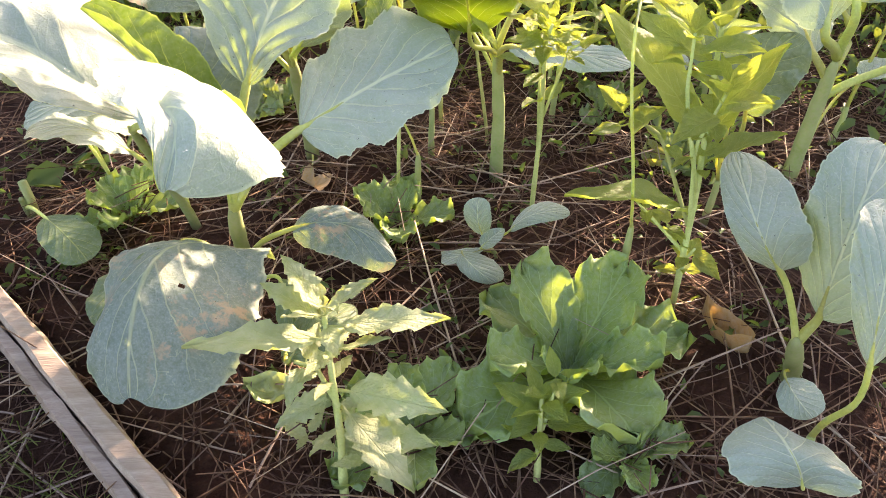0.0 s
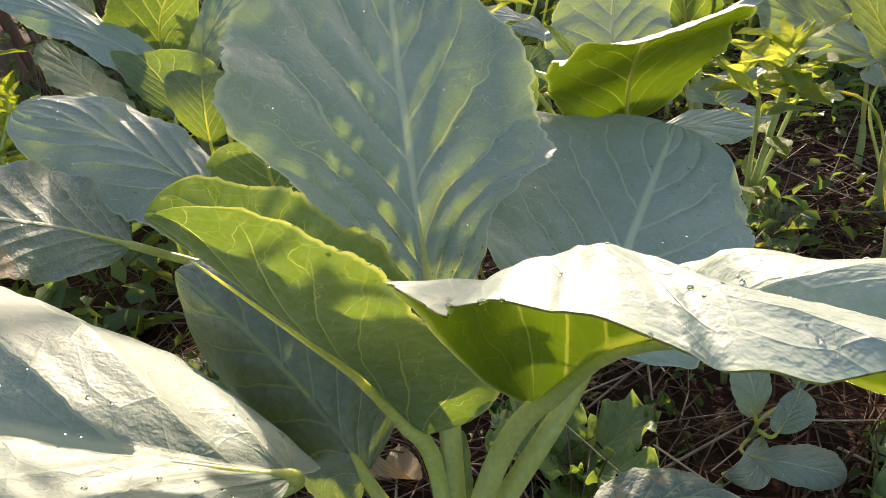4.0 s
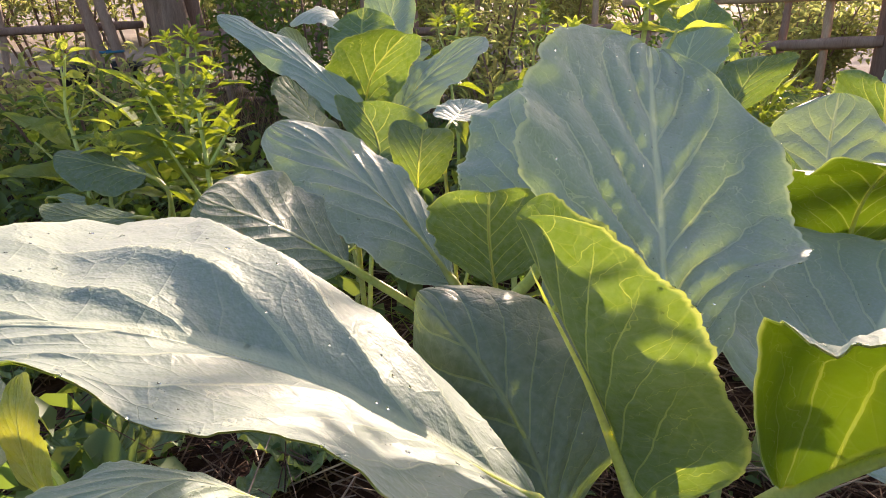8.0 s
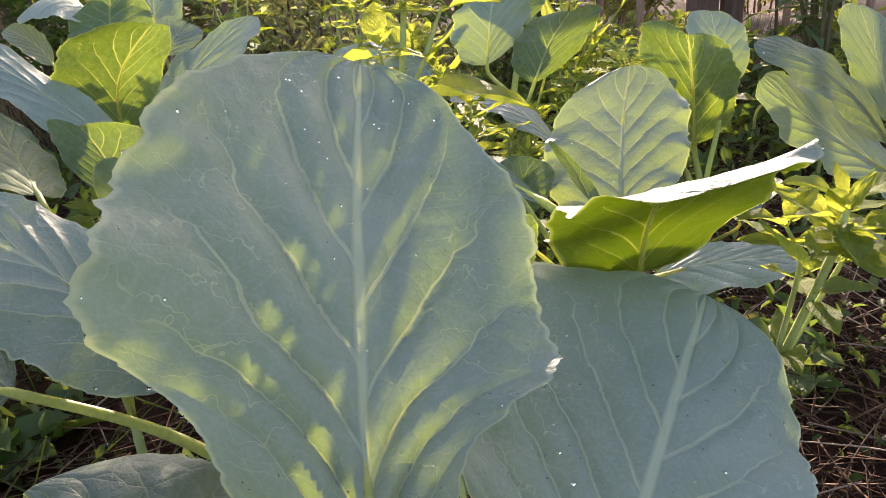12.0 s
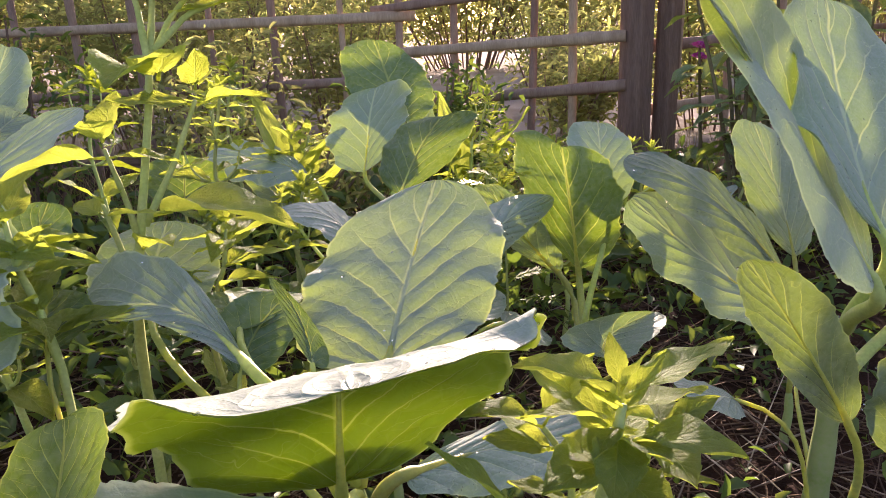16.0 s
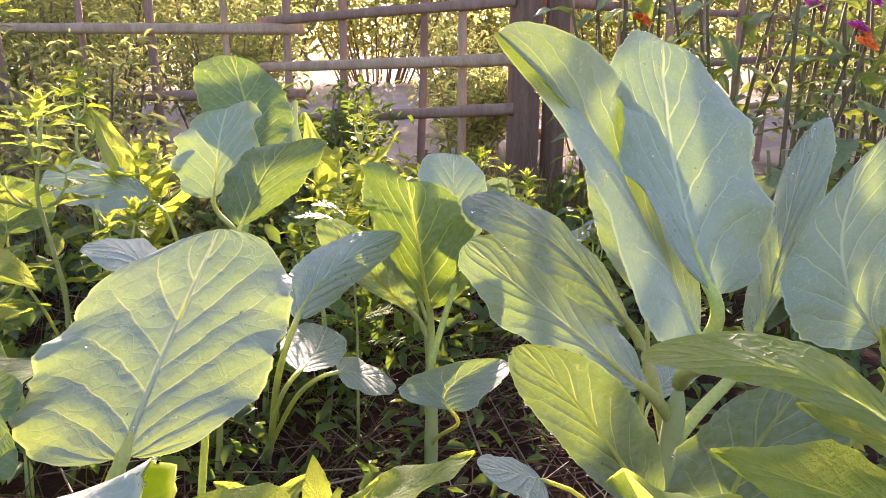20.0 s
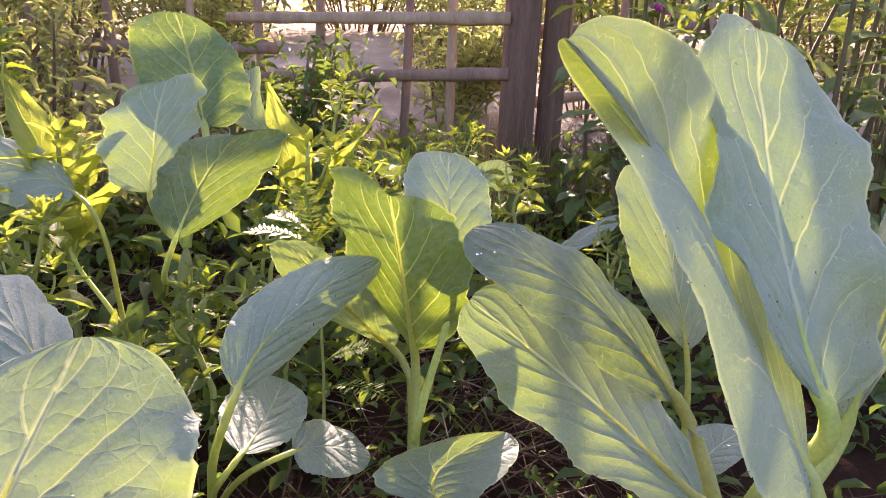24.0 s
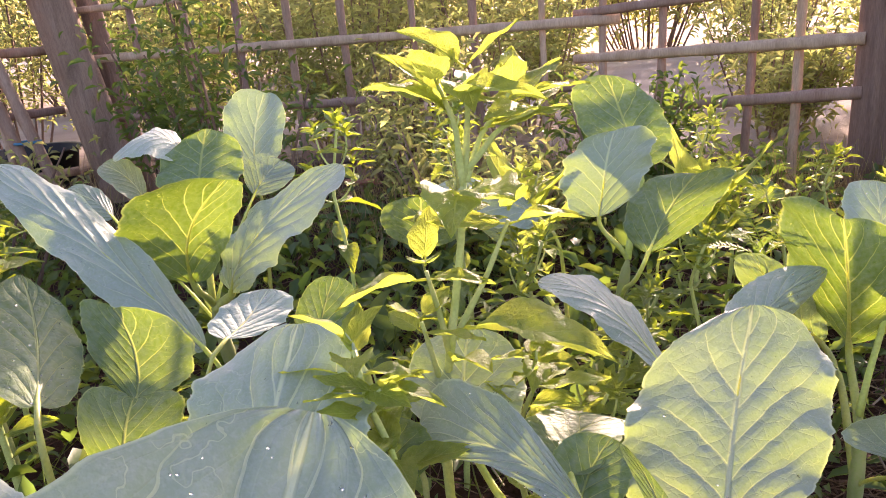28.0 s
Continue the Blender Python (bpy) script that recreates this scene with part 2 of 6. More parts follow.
M_BRIGHT_BASIL = leaf_material("bright_basil_leaf", rgb(0.16, 0.26, 0.035), rgb(0.26, 0.36, 0.06), rgb(0.54, 0.64, 0.05), rgb(0.68, 0.72, 0.09), rgb(0.36, 0.46, 0.16), rgb(0.75, 0.8, 0.16), through_share=0.6, ribs=7, lean=0.45, net=0.3, sheen=0.0)
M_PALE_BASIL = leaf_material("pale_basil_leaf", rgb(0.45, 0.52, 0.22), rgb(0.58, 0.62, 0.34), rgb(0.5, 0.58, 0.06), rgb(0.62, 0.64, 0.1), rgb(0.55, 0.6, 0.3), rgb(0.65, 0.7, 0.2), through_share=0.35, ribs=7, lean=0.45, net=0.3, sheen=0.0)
M_DRY = leaf_material("dry_leaf", rgb(0.34, 0.20, 0.08), rgb(0.46, 0.30, 0.12), rgb(0.4, 0.22, 0.05), rgb(0.45, 0.26, 0.06), rgb(0.5, 0.36, 0.18), rgb(0.5, 0.35, 0.1), through_share=0.3, sheen=0.0)
M_RIB = plain_material("leaf_rib", rgb(0.40, 0.46, 0.13), rgb(0.52, 0.56, 0.20), 30, 0.45, 0.2, 0.001, spec=0.4)
rib_skin = M_RIB.node_tree.nodes["Principled BSDF"].inputs
rib_skin["Subsurface Weight"].default_value = 0.7
rib_skin["Subsurface Radius"].default_value = (1.0, 0.9, 0.25)
rib_skin["Subsurface Scale"].default_value = 0.012
M_STEM = plain_material("collard_stem", rgb(0.25, 0.32, 0.10), rgb(0.35, 0.41, 0.17), 24, 0.55, 0.3, 0.001, fleck=rgb(0.42, 0.36, 0.26))
M_STEM_BROWN = plain_material("brown_stem", rgb(0.16, 0.14, 0.07), rgb(0.26, 0.20, 0.11), 30, 0.7, 0.4, 0.001)
M_HERB_STEM = plain_material("basil_stem", rgb(0.46, 0.54, 0.18), rgb(0.60, 0.64, 0.28), 40, 0.6, 0.3, 0.001)
M_STRAW = plain_material("straw", rgb(0.24, 0.145, 0.10), rgb(0.085, 0.042, 0.027), 60, 0.8, 0.3, 0.001, spec=0.15, island=True, random_value=0.55)
M_PALE_STRAW = plain_material("pale_straw", rgb(0.52, 0.40, 0.31), rgb(0.36, 0.25, 0.19), 50, 0.7, 0.3, 0.001, spec=0.25, island=True, random_value=0.4)
M_BOARD = plain_material("weathered_board", rgb(0.30, 0.22, 0.175), rgb(0.43, 0.34, 0.28), 9, 0.8, 0.6, 0.003, stretch=(1, 12, 12), fleck=rgb(0.12, 0.08, 0.06))
M_BAMBOO = plain_material("bamboo", rgb(0.36, 0.23, 0.165), rgb(0.50, 0.35, 0.265), 12, 0.65, 0.4, 0.002, stretch=(3, 3, 0.5), fleck=rgb(0.12, 0.07, 0.05))
M_POST = plain_material("old_post", rgb(0.26, 0.165, 0.125), rgb(0.38, 0.255, 0.195), 10, 0.9, 1.0, 0.006, stretch=(5, 5, 0.4), fleck=rgb(0.05, 0.03, 0.02))
M_WEED = herb_material("weed_leaf", rgb(0.075, 0.14, 0.05), rgb(0.14, 0.21, 0.08), rgb(0.22, 0.30, 0.035))
M_GRASS = herb_material("grass_blade", rgb(0.09, 0.15, 0.04), rgb(0.20, 0.22, 0.08), rgb(0.36, 0.42, 0.05))
M_BUSH = herb_material("bush_leaf", rgb(0.20, 0.25, 0.09), rgb(0.38, 0.37, 0.18), rgb(0.54, 0.54, 0.16), share=0.58, spread=0.45)
M_PINK = herb_material("pink_petal", rgb(0.5, 0.03, 0.28), rgb(0.6, 0.10, 0.4), rgb(0.7, 0.05, 0.4))
M_ORANGE = herb_material("orange_petal", rgb(0.75, 0.16, 0.02), rgb(0.8, 0.25, 0.04), rgb(0.8, 0.2, 0.02))
M_PURPLE = herb_material("purple_petal", rgb(0.40, 0.04, 0.32), rgb(0.48, 0.08, 0.40), rgb(0.5, 0.05, 0.42))
M_BLUE_TIE = plain_material("blue_twine", rgb(0.05, 0.22, 0.42), rgb(0.08, 0.30, 0.5), 60, 0.6)


M_ZINNIA = leaf_material("zinnia_leaf", rgb(0.13, 0.22, 0.06), rgb(0.20, 0.30, 0.10), rgb(0.40, 0.50, 0.05), rgb(0.52, 0.58, 0.08), rgb(0.2, 0.28, 0.09), rgb(0.4, 0.45, 0.08), ribs=7, lean=0.45, net=0.3, sheen=0.0)
M_DRY_GRASS = plain_material("dry_grass", rgb(0.42, 0.33, 0.16), rgb(0.26, 0.16, 0.08), 40, 0.8, 0.2, 0.001, island=True, random_value=0.4)
M_RED_POLE = plain_material("red_pole", rgb(0.34, 0.10, 0.08), rgb(0.42, 0.18, 0.14), 20, 0.5, 0.2, 0.001)
M_BLACK = plain_material("black_plastic", rgb(0.016, 0.017, 0.02), rgb(0.03, 0.03, 0.033), 30, 0.45, 0.2, 0.001)
M_FERN = herb_material("fern_leaf", rgb(0.12, 0.22, 0.04), rgb(0.2, 0.3, 0.06), rgb(0.5, 0.55, 0.04))
M_DEW = bpy.data.materials.new("dew")
M_DEW.use_nodes = True
dew = M_DEW.node_tree.nodes["Principled BSDF"].inputs
dew["Base Color"].default_value, dew["Roughness"].default_value, dew["IOR"].default_value, dew["Transmission Weight"].default_value = (1, 1, 1, 1), 0.0, 1.25, 1.0


# ---- building helpers ----
def mesh_of(name, verts, faces, material, uvs=None, smooth=True):
    me = bpy.data.meshes.new(name)
    me.from_pydata([tuple(v) for v in verts], [], [tuple(f) for f in faces])
    me.materials.append(material)
    if uvs is not None:
        lay = me.uv_layers.new(name="UVMap")
        idx = np.empty(len(me.loops), dtype=np.int32)
        me.loops.foreach_get("vertex_index", idx)
        lay.data.foreach_set("uv", np.asarray(uvs, dtype=np.float32)[idx].ravel())
    if smooth:
        me.polygons.foreach_set("use_smooth", [True] * len(me.polygons))
    me.update()
    return me


def part(name, me, parent, label=""):
    ob = new(name, me)
    ob.parent = parent
    return tagged(ob, label)


def thing(name, place, label, category, group="", kind=""):
    ob = new(name)
    ob.empty_display_size = 0.05
    ob.location = place
    return tagged(ob, label, category, group, kind)


def tube(path, radii, sides=8):
    """Vertices and faces of a tapered tube along a path, with closed ends."""
    path = [Vector(q) for q in path]
    verts, faces, n = [], [], len(path)
    ref = Vector((0.31, 0.77, 0.55))
    for i, c in enumerate(path):
        d = (path[min(i + 1, n - 1)] - path[max(i - 1, 0)]).normalized()
        a = d.cross(ref)
        if a.length < 0.05:
            a = d.cross(Vector((1, 0, 0)))
        a.normalize()
        b = d.cross(a)
        for s in range(sides):
            f = 2 * math.pi * s / sides
            verts.append(c + (a * math.cos(f) + b * math.sin(f)) * radii[i])
    for i in range(n - 1):
        for s in range(sides):
            t = (s + 1) % sides
            faces.append((i * sides + s, i * sides + t, i * sides + sides + t, i * sides + sides + s))
    faces.append(tuple(range(sides - 1, -1, -1)))
    faces.append(tuple(range((n - 1) * sides, n * sides)))
    return verts, faces


def bezier(a, b, c, d, n):
    out = []
    for i in range(n + 1):
        t = i / n
        out.append(a * (1 - t) ** 3 + b * 3 * t * (1 - t) ** 2 + c * 3 * t * t * (1 - t) + d * t ** 3)
    return out


def rounded(points):
    """A smooth line through the points, as a function of the share of its length."""
    n = len(points) - 1
    knots = [0.0]
    for a, b in zip(points, points[1:]):
        knots.append(knots[-1] + (b - a).length)
    knots = [k / knots[-1] for k in knots]
    slope = []
    for i in range(n + 1):
        a, b = max(0, i - 1), min(n, i + 1)
        slope.append((points[b] - points[a]) / (knots[b] - knots[a]))

    def at(u):
        i = max(j for j in range(n) if j == 0 or knots[j] <= u)
        h = knots[i + 1] - knots[i]
        t = (u - knots[i]) / h
        return (points[i] * (1 + 2 * t) * (1 - t) ** 2 + slope[i] * h * t * (1 - t) ** 2 + points[i + 1] * t * t * (3 - 2 * t) + slope[i + 1] * h * t * t * (t - 1))

    return at


def along(points, f):
    """The point at the fraction f of a line of points."""
    points = [Vector(q) for q in points]
    k = max(0.0, min(1.0, f)) * (len(points) - 1)
    i = min(int(k), len(points) - 2)
    return points[i].lerp(points[i + 1], k - i)


# ---- collards ----
DEW = []
dew_random = random.Random(77)

def collard(label, stem, radius):
    base = Vector(stem[0])
    ob = thing("collard_plant", base, label, "vegetable plant", "collard plants in the bed")
    path = [along(stem, i / 10) - base for i in range(11)]
    rad = [radius * (1.05 - 0.25 * i / 10) * (1 + 0.07 * math.sin(i * 2.3)) for i in range(11)]
    path[0].z -= 0.02
    rad[9], rad[10] = rad[9] * 0.75, rad[10] * 0.3
    verts, faces = tube(path, rad, 10)
    part("stem", mesh_of("stem", verts, faces, M_STEM), ob)
    return dict(ob=ob, stem=stem, base=base, radius=radius)


def collard_leaf(plant, base, middle, tip, stations, node=0.6, rip=0.5, q=0.6, spot=0, nar=0, yel=0, br=0.0, pk=1.0, kind=0, duo=0, bx=0.0, bl=None):
    """A leaf whose midrib runs from base over middle to tip; each station gives its two margins at a share of that way."""
    o = plant["base"]
    B, T = Vector(base) - o, Vector(tip) - o
    if isinstance(middle, list):
        mid = rounded([B] + [Vector(m) - o for m in middle] + [T])
    else:
        C = (Vector(middle) - o) * 2 - (B + T) * 0.5
        mid = lambda u: B * (1 - u) ** 2 + C * 2 * u * (1 - u) + T * u * u
    big = (T - B).length
    lo, hi = (2.0, 2.2) if nar else (2.1, 2.7)
    prof = lambda u: max(0.0, 1 - abs(1 - 2 * u) ** (lo if u < 0.5 else hi)) ** (q if u < 0.5 else min(q, 0.52))
    st = []
    for u, l, r in stations:
        L, R = Vector(l) - o, Vector(r) - o
        k = max(0.2, prof(u))
        st.append((u, (R - L) / 2 / k, ((L + R) / 2 - mid(u)) / k))

    def cross(u):
        if u <= st[0][0]:
            return st[0][1], st[0][2]
        for a, b in zip(st, st[1:]):
            if u <= b[0]:
                k = (u - a[0]) / (b[0] - a[0])
                k = k * k * (3 - 2 * k)
                return a[1].lerp(b[1], k), a[2].lerp(b[2], k)
        return st[-1][1], st[-1][2]

    seed = Vector((base[0] * 31, base[1] * 17, base[2] * 23))
    nu, nv = (110, 64) if big > 0.18 else (64, 34) if big > 0.12 else (34, 18)
    verts, uvs = [], []
    half = min(s[1].length for s in st)
    for i in range(nu + 1):
        u = i / nu
        side, cup = cross(u)
        c = mid(u)
        d = (mid(min(1, u + 0.02)) - mid(max(0, u - 0.02))).normalized()
        nrm = side.cross(d).normalized()
        for j in range(nv + 1):
            v = 2 * j / nv - 1
            a = abs(v)
            s = 1.0 if v > 0 else -1.0
            edge = 1 + 0.05 * noise.noise(seed + Vector((u * 5, s * 3, 0))) + 0.045 * noise.noise(seed + Vector((u * 26, s * 9, 5))) + 0.03 * noise.noise(seed + Vector((u * 75, s * 9, 8)))
            w = prof(0.004 + 0.992 * u) * (1 + (edge - 1) * a)
            pt = c + (side * v + cup * (0.35 * a + 0.65 * v * v)) * w
            # swelling between the side veins, waves of the margin, unevenness
            ph = (u - LEAN * a * (1 - BEND * a) + (0.07 if v > 0 else 0)) * RIBS * math.pi
            pucker = (abs(math.cos(ph)) ** 0.6 - 0.7) * 0.030 * half * min(1, a * 4) * (1 - a) * w * (pk if v < 0 or not isinstance(middle, list) else pk * 0.4)
            wave = math.sin(u * (9 + 3 * noise.noise(seed)) * 2.2 + s * 1.3 + seed.x) * (0.085 if big > 0.12 else 0.04) * half * a ** 3 * w
            rough = noise.noise(seed + pt * 24) * 0.030 * half + noise.noise(seed + pt * 70) * 0.012 * half
            if v > 0:
                grow = max(0.0, min(1.0, (u - 0.26) / 0.25)) if isinstance(middle, list) else 1.0
                pt = pt + Vector((bx, 0, br)) * (4 * a * (1 - a) * w * grow)
            elif bl:
                # a lengthwise fold in this half
                pt = pt + Vector(bl) * (4 * a * (1 - a) * w * max(0.0, min(1.0, (0.75 - u) / 0.3)))
            wave += noise.noise(seed + Vector((u * 22, s * 5, 3))) * 0.05 * half * a ** 5 * w
            verts.append(pt + nrm * ((pucker * 0.9 + wave + rough) * (0.55 + rip)))
            uvs.append((j / nv, u))
    faces = []
    for i in range(nu):
        for j in range(nv):
            if spot == 2 and (i * 46 // nu, j * 30 // nv) in ((20, 9), (21, 9), (18, 12), (26, 8), (27, 20)):
                continue
            f = i * (nv + 1) + j
            faces.append((f, f + 1, f + nv + 2, f + nv + 1))
    # places for dew: strewn over the upper side, and beads along the margin
    if big > 0.08 and not yel:
        for _ in range(int(big * (640 if big > 0.18 else 240))):
            i, j = dew_random.randrange(1, nu), dew_random.randrange(1, nv)
            if noise.noise(seed + verts[i * (nv + 1) + j] * 14) < -0.05:
                continue
            f = i * (nv + 1) + j
            n = (verts[f + 1] - verts[f - 1]).cross(verts[f + nv + 1] - verts[f - nv - 1]).normalized()
            n = n if n.z > 0 else -n
            if n.z > 0.15:
                DEW.append((verts[f] + o, n, dew_random.choice((0.0004, 0.0005, 0.0006, 0.0006, 0.0007, 0.0008, 0.0009, 0.0012))))
        for _ in range(int(big * 75)):
            f = dew_random.randrange(nu // 4, nu) * (nv + 1) + dew_random.choice((0, nv))
            DEW.append((verts[f] + o, Vector((0, 0, -1)), dew_random.choice((0.0008, 0.0010, 0.0013))))
    # kinds 1 and 2 carry a backlit look in colour, kind 3 a shaded one
    mat = M_SPOTTED if spot else ((M_COLLARD, M_GREEN_BACKLIT, M_BACKLIT, M_SHADED_WET)[kind], M_BRIGHT_BASIL, M_YELLOW, M_LETTUCE, M_DRY, M_TURNING)[yel]
    me = mesh_of("leaf", verts, faces, mat, uvs)
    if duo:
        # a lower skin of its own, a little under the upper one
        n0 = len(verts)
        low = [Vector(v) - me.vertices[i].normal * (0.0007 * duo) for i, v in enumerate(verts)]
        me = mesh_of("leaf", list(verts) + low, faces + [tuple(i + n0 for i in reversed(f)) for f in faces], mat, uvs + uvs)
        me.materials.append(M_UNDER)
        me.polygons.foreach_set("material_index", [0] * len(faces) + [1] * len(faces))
    blade = part("leaf", me, plant["ob"])
    # the stalk from the stem, running on as midrib
    N = along(plant["stem"], node) - o
    while node > 0.06 and B.z - N.z < 0.8 * (B - N).xy.length:
        node -= 0.05
        N = along(plant["stem"], node) - o
    t0 = (mid(0.06) - mid(0)).normalized()
    reach = (B - N).length
    out = (B - N).normalized()
    stalk = bezier(N, N + out * reach * 0.35 + Vector((0, 0, 0.12 * reach)), B - t0 * reach * 0.35, B, 9)
    r0 = max(0.0018, min(plant["radius"] * 0.55, big * 0.028))
    side, cup = cross(0.4)
    lift = side.cross(mid(0.5) - mid(0.3)).normalized()
    lift = -lift if lift.z > 0 else lift
    rib = [mid(u) + lift * r0 * 0.35 for u in (0.04, 0.1, 0.2, 0.3, 0.4, 0.5, 0.6, 0.7, 0.8, 0.88)]
    rr = [r0 * (1.15 - 0.03 * i) for i in range(10)] + [r0 * k for k in (0.7, 0.56, 0.45, 0.37, 0.30, 0.24, 0.19, 0.14, 0.10, 0.06)]
    verts, faces = tube(stalk + rib, rr, 8)
    part("petiole", mesh_of("petiole", verts, faces, M_RIB), blade, "pale green leaf stalk and midrib")
    return blade

pl = collard('collard plant with large bluish-green leaves and thick pale stem', [(-0.310, 0.800, 0.000), (-0.312, 0.795, 0.070), (-0.310, 0.790, 0.135), (-0.304, 0.787, 0.175)], 0.012)
collard_leaf(pl, (-0.262, 0.749, 0.306), [(-0.253, 0.715, 0.350), (-0.270, 0.660, 0.400), (-0.280, 0.613, 0.430), (-0.248, 0.557, 0.435)], (-0.252, 0.506, 0.404),
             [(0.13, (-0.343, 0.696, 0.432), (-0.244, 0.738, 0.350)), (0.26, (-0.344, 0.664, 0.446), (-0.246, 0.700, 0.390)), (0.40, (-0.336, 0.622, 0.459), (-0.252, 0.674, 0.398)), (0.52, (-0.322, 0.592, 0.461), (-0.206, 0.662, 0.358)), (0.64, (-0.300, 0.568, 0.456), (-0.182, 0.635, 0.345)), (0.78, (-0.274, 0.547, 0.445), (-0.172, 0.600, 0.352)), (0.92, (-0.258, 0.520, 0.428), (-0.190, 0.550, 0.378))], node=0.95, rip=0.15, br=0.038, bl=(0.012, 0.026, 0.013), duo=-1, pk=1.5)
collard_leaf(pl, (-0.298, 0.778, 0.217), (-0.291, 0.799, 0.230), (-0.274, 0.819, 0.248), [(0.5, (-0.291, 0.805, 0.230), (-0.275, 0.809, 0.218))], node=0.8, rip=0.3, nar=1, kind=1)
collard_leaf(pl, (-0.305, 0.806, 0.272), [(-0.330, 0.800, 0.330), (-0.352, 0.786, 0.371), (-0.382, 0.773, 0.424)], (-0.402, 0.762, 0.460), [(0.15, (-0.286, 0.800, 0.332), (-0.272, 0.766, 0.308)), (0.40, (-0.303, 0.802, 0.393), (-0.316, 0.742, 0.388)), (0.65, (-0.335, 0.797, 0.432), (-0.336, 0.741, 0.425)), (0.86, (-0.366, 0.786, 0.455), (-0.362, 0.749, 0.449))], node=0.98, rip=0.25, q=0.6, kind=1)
collard_leaf(pl, (-0.266, 0.838, 0.324), (-0.228, 0.916, 0.401), (-0.152, 1.054, 0.491), [(0.22, (-0.312, 0.878, 0.392), (-0.219, 0.841, 0.362)), (0.52, (-0.338, 0.906, 0.464), (-0.153, 0.866, 0.390))], node=1, rip=0.35, q=0.5, pk=7.5)
collard_leaf(pl, (-0.195, 0.785, 0.290), (-0.119, 0.831, 0.316), (-0.004, 0.903, 0.342), [(0.5, (-0.147, 0.958, 0.339), (-0.084, 0.768, 0.287))], node=0.9, rip=0.5, q=0.48, pk=2)
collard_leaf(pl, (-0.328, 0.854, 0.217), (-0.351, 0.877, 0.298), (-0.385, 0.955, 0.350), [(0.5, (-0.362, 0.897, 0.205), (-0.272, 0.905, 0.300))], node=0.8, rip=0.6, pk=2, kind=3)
collard_leaf(pl, (-0.223, 0.764, 0.148), (-0.150, 0.765, 0.150), (-0.085, 0.735, 0.112), [(0.45, (-0.163, 0.797, 0.159), (-0.172, 0.739, 0.119))], node=0.6, rip=0.3, spot=1)
collard_leaf(pl, (-0.312, 0.775, 0.085), (-0.352, 0.635, 0.215), (-0.364, 0.497, 0.132), [(0.3, (-0.405, 0.690, 0.190), (-0.240, 0.700, 0.160)), (0.6, (-0.415, 0.585, 0.175), (-0.240, 0.585, 0.150))], node=0.5, rip=0.8, q=0.5, spot=2)
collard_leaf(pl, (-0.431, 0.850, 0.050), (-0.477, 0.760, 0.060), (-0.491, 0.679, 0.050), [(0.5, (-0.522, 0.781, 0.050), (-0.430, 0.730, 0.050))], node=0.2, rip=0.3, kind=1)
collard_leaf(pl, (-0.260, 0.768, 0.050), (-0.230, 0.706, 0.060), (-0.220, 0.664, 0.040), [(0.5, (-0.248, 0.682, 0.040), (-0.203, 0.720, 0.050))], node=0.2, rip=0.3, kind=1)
pl = collard('collard plant with one huge drooping glaucous leaf', [(-0.441, 0.957, 0.000), (-0.450, 0.930, 0.100), (-0.435, 0.870, 0.200), (-0.415, 0.800, 0.290)], 0.008)
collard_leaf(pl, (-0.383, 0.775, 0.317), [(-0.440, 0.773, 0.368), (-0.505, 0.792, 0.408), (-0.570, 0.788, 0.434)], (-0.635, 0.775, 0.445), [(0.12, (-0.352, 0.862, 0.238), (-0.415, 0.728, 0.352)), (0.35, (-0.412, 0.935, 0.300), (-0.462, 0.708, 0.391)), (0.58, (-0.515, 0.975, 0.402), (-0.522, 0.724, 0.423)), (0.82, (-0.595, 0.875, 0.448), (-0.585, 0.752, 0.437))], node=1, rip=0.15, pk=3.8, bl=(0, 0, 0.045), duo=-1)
collard_leaf(pl, (-0.498, 1.057, 0.130), (-0.577, 1.017, 0.202), (-0.661, 0.977, 0.200), [(0.5, (-0.603, 1.048, 0.201), (-0.574, 0.956, 0.192))], node=0.5, rip=0.6, pk=2)
collard_leaf(pl, (-0.496, 0.939, 0.158), (-0.561, 0.935, 0.209), (-0.604, 0.878, 0.233), [(0.5, (-0.573, 0.964, 0.210), (-0.555, 0.886, 0.216))], node=0.6, rip=0.5)
pl = collard('collard plant with cupped and folded frosty leaves', [(-0.270, 1.150, 0.000), (-0.272, 1.140, 0.120), (-0.270, 1.120, 0.220)], 0.012)
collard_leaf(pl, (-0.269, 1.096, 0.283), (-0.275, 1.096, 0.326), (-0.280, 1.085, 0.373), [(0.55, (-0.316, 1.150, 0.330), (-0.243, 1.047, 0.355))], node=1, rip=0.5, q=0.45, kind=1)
collard_leaf(pl, (-0.301, 1.126, 0.278), (-0.356, 1.208, 0.355), (-0.440, 1.272, 0.411), [(0.5, (-0.323, 1.246, 0.367), (-0.402, 1.169, 0.332))], node=0.9, rip=0.35, pk=2)
collard_leaf(pl, (-0.397, 1.139, 0.303), (-0.457, 1.128, 0.351), (-0.516, 1.095, 0.391), [(0.5, (-0.427, 1.192, 0.369), (-0.486, 1.084, 0.331))], node=0.8, rip=0.3, spot=1)
collard_leaf(pl, (-0.200, 1.146, 0.288), (-0.179, 1.205, 0.357), (-0.131, 1.301, 0.431), [(0.5, (-0.241, 1.262, 0.349), (-0.109, 1.167, 0.365))], node=1, rip=0.8, q=0.5, pk=2)
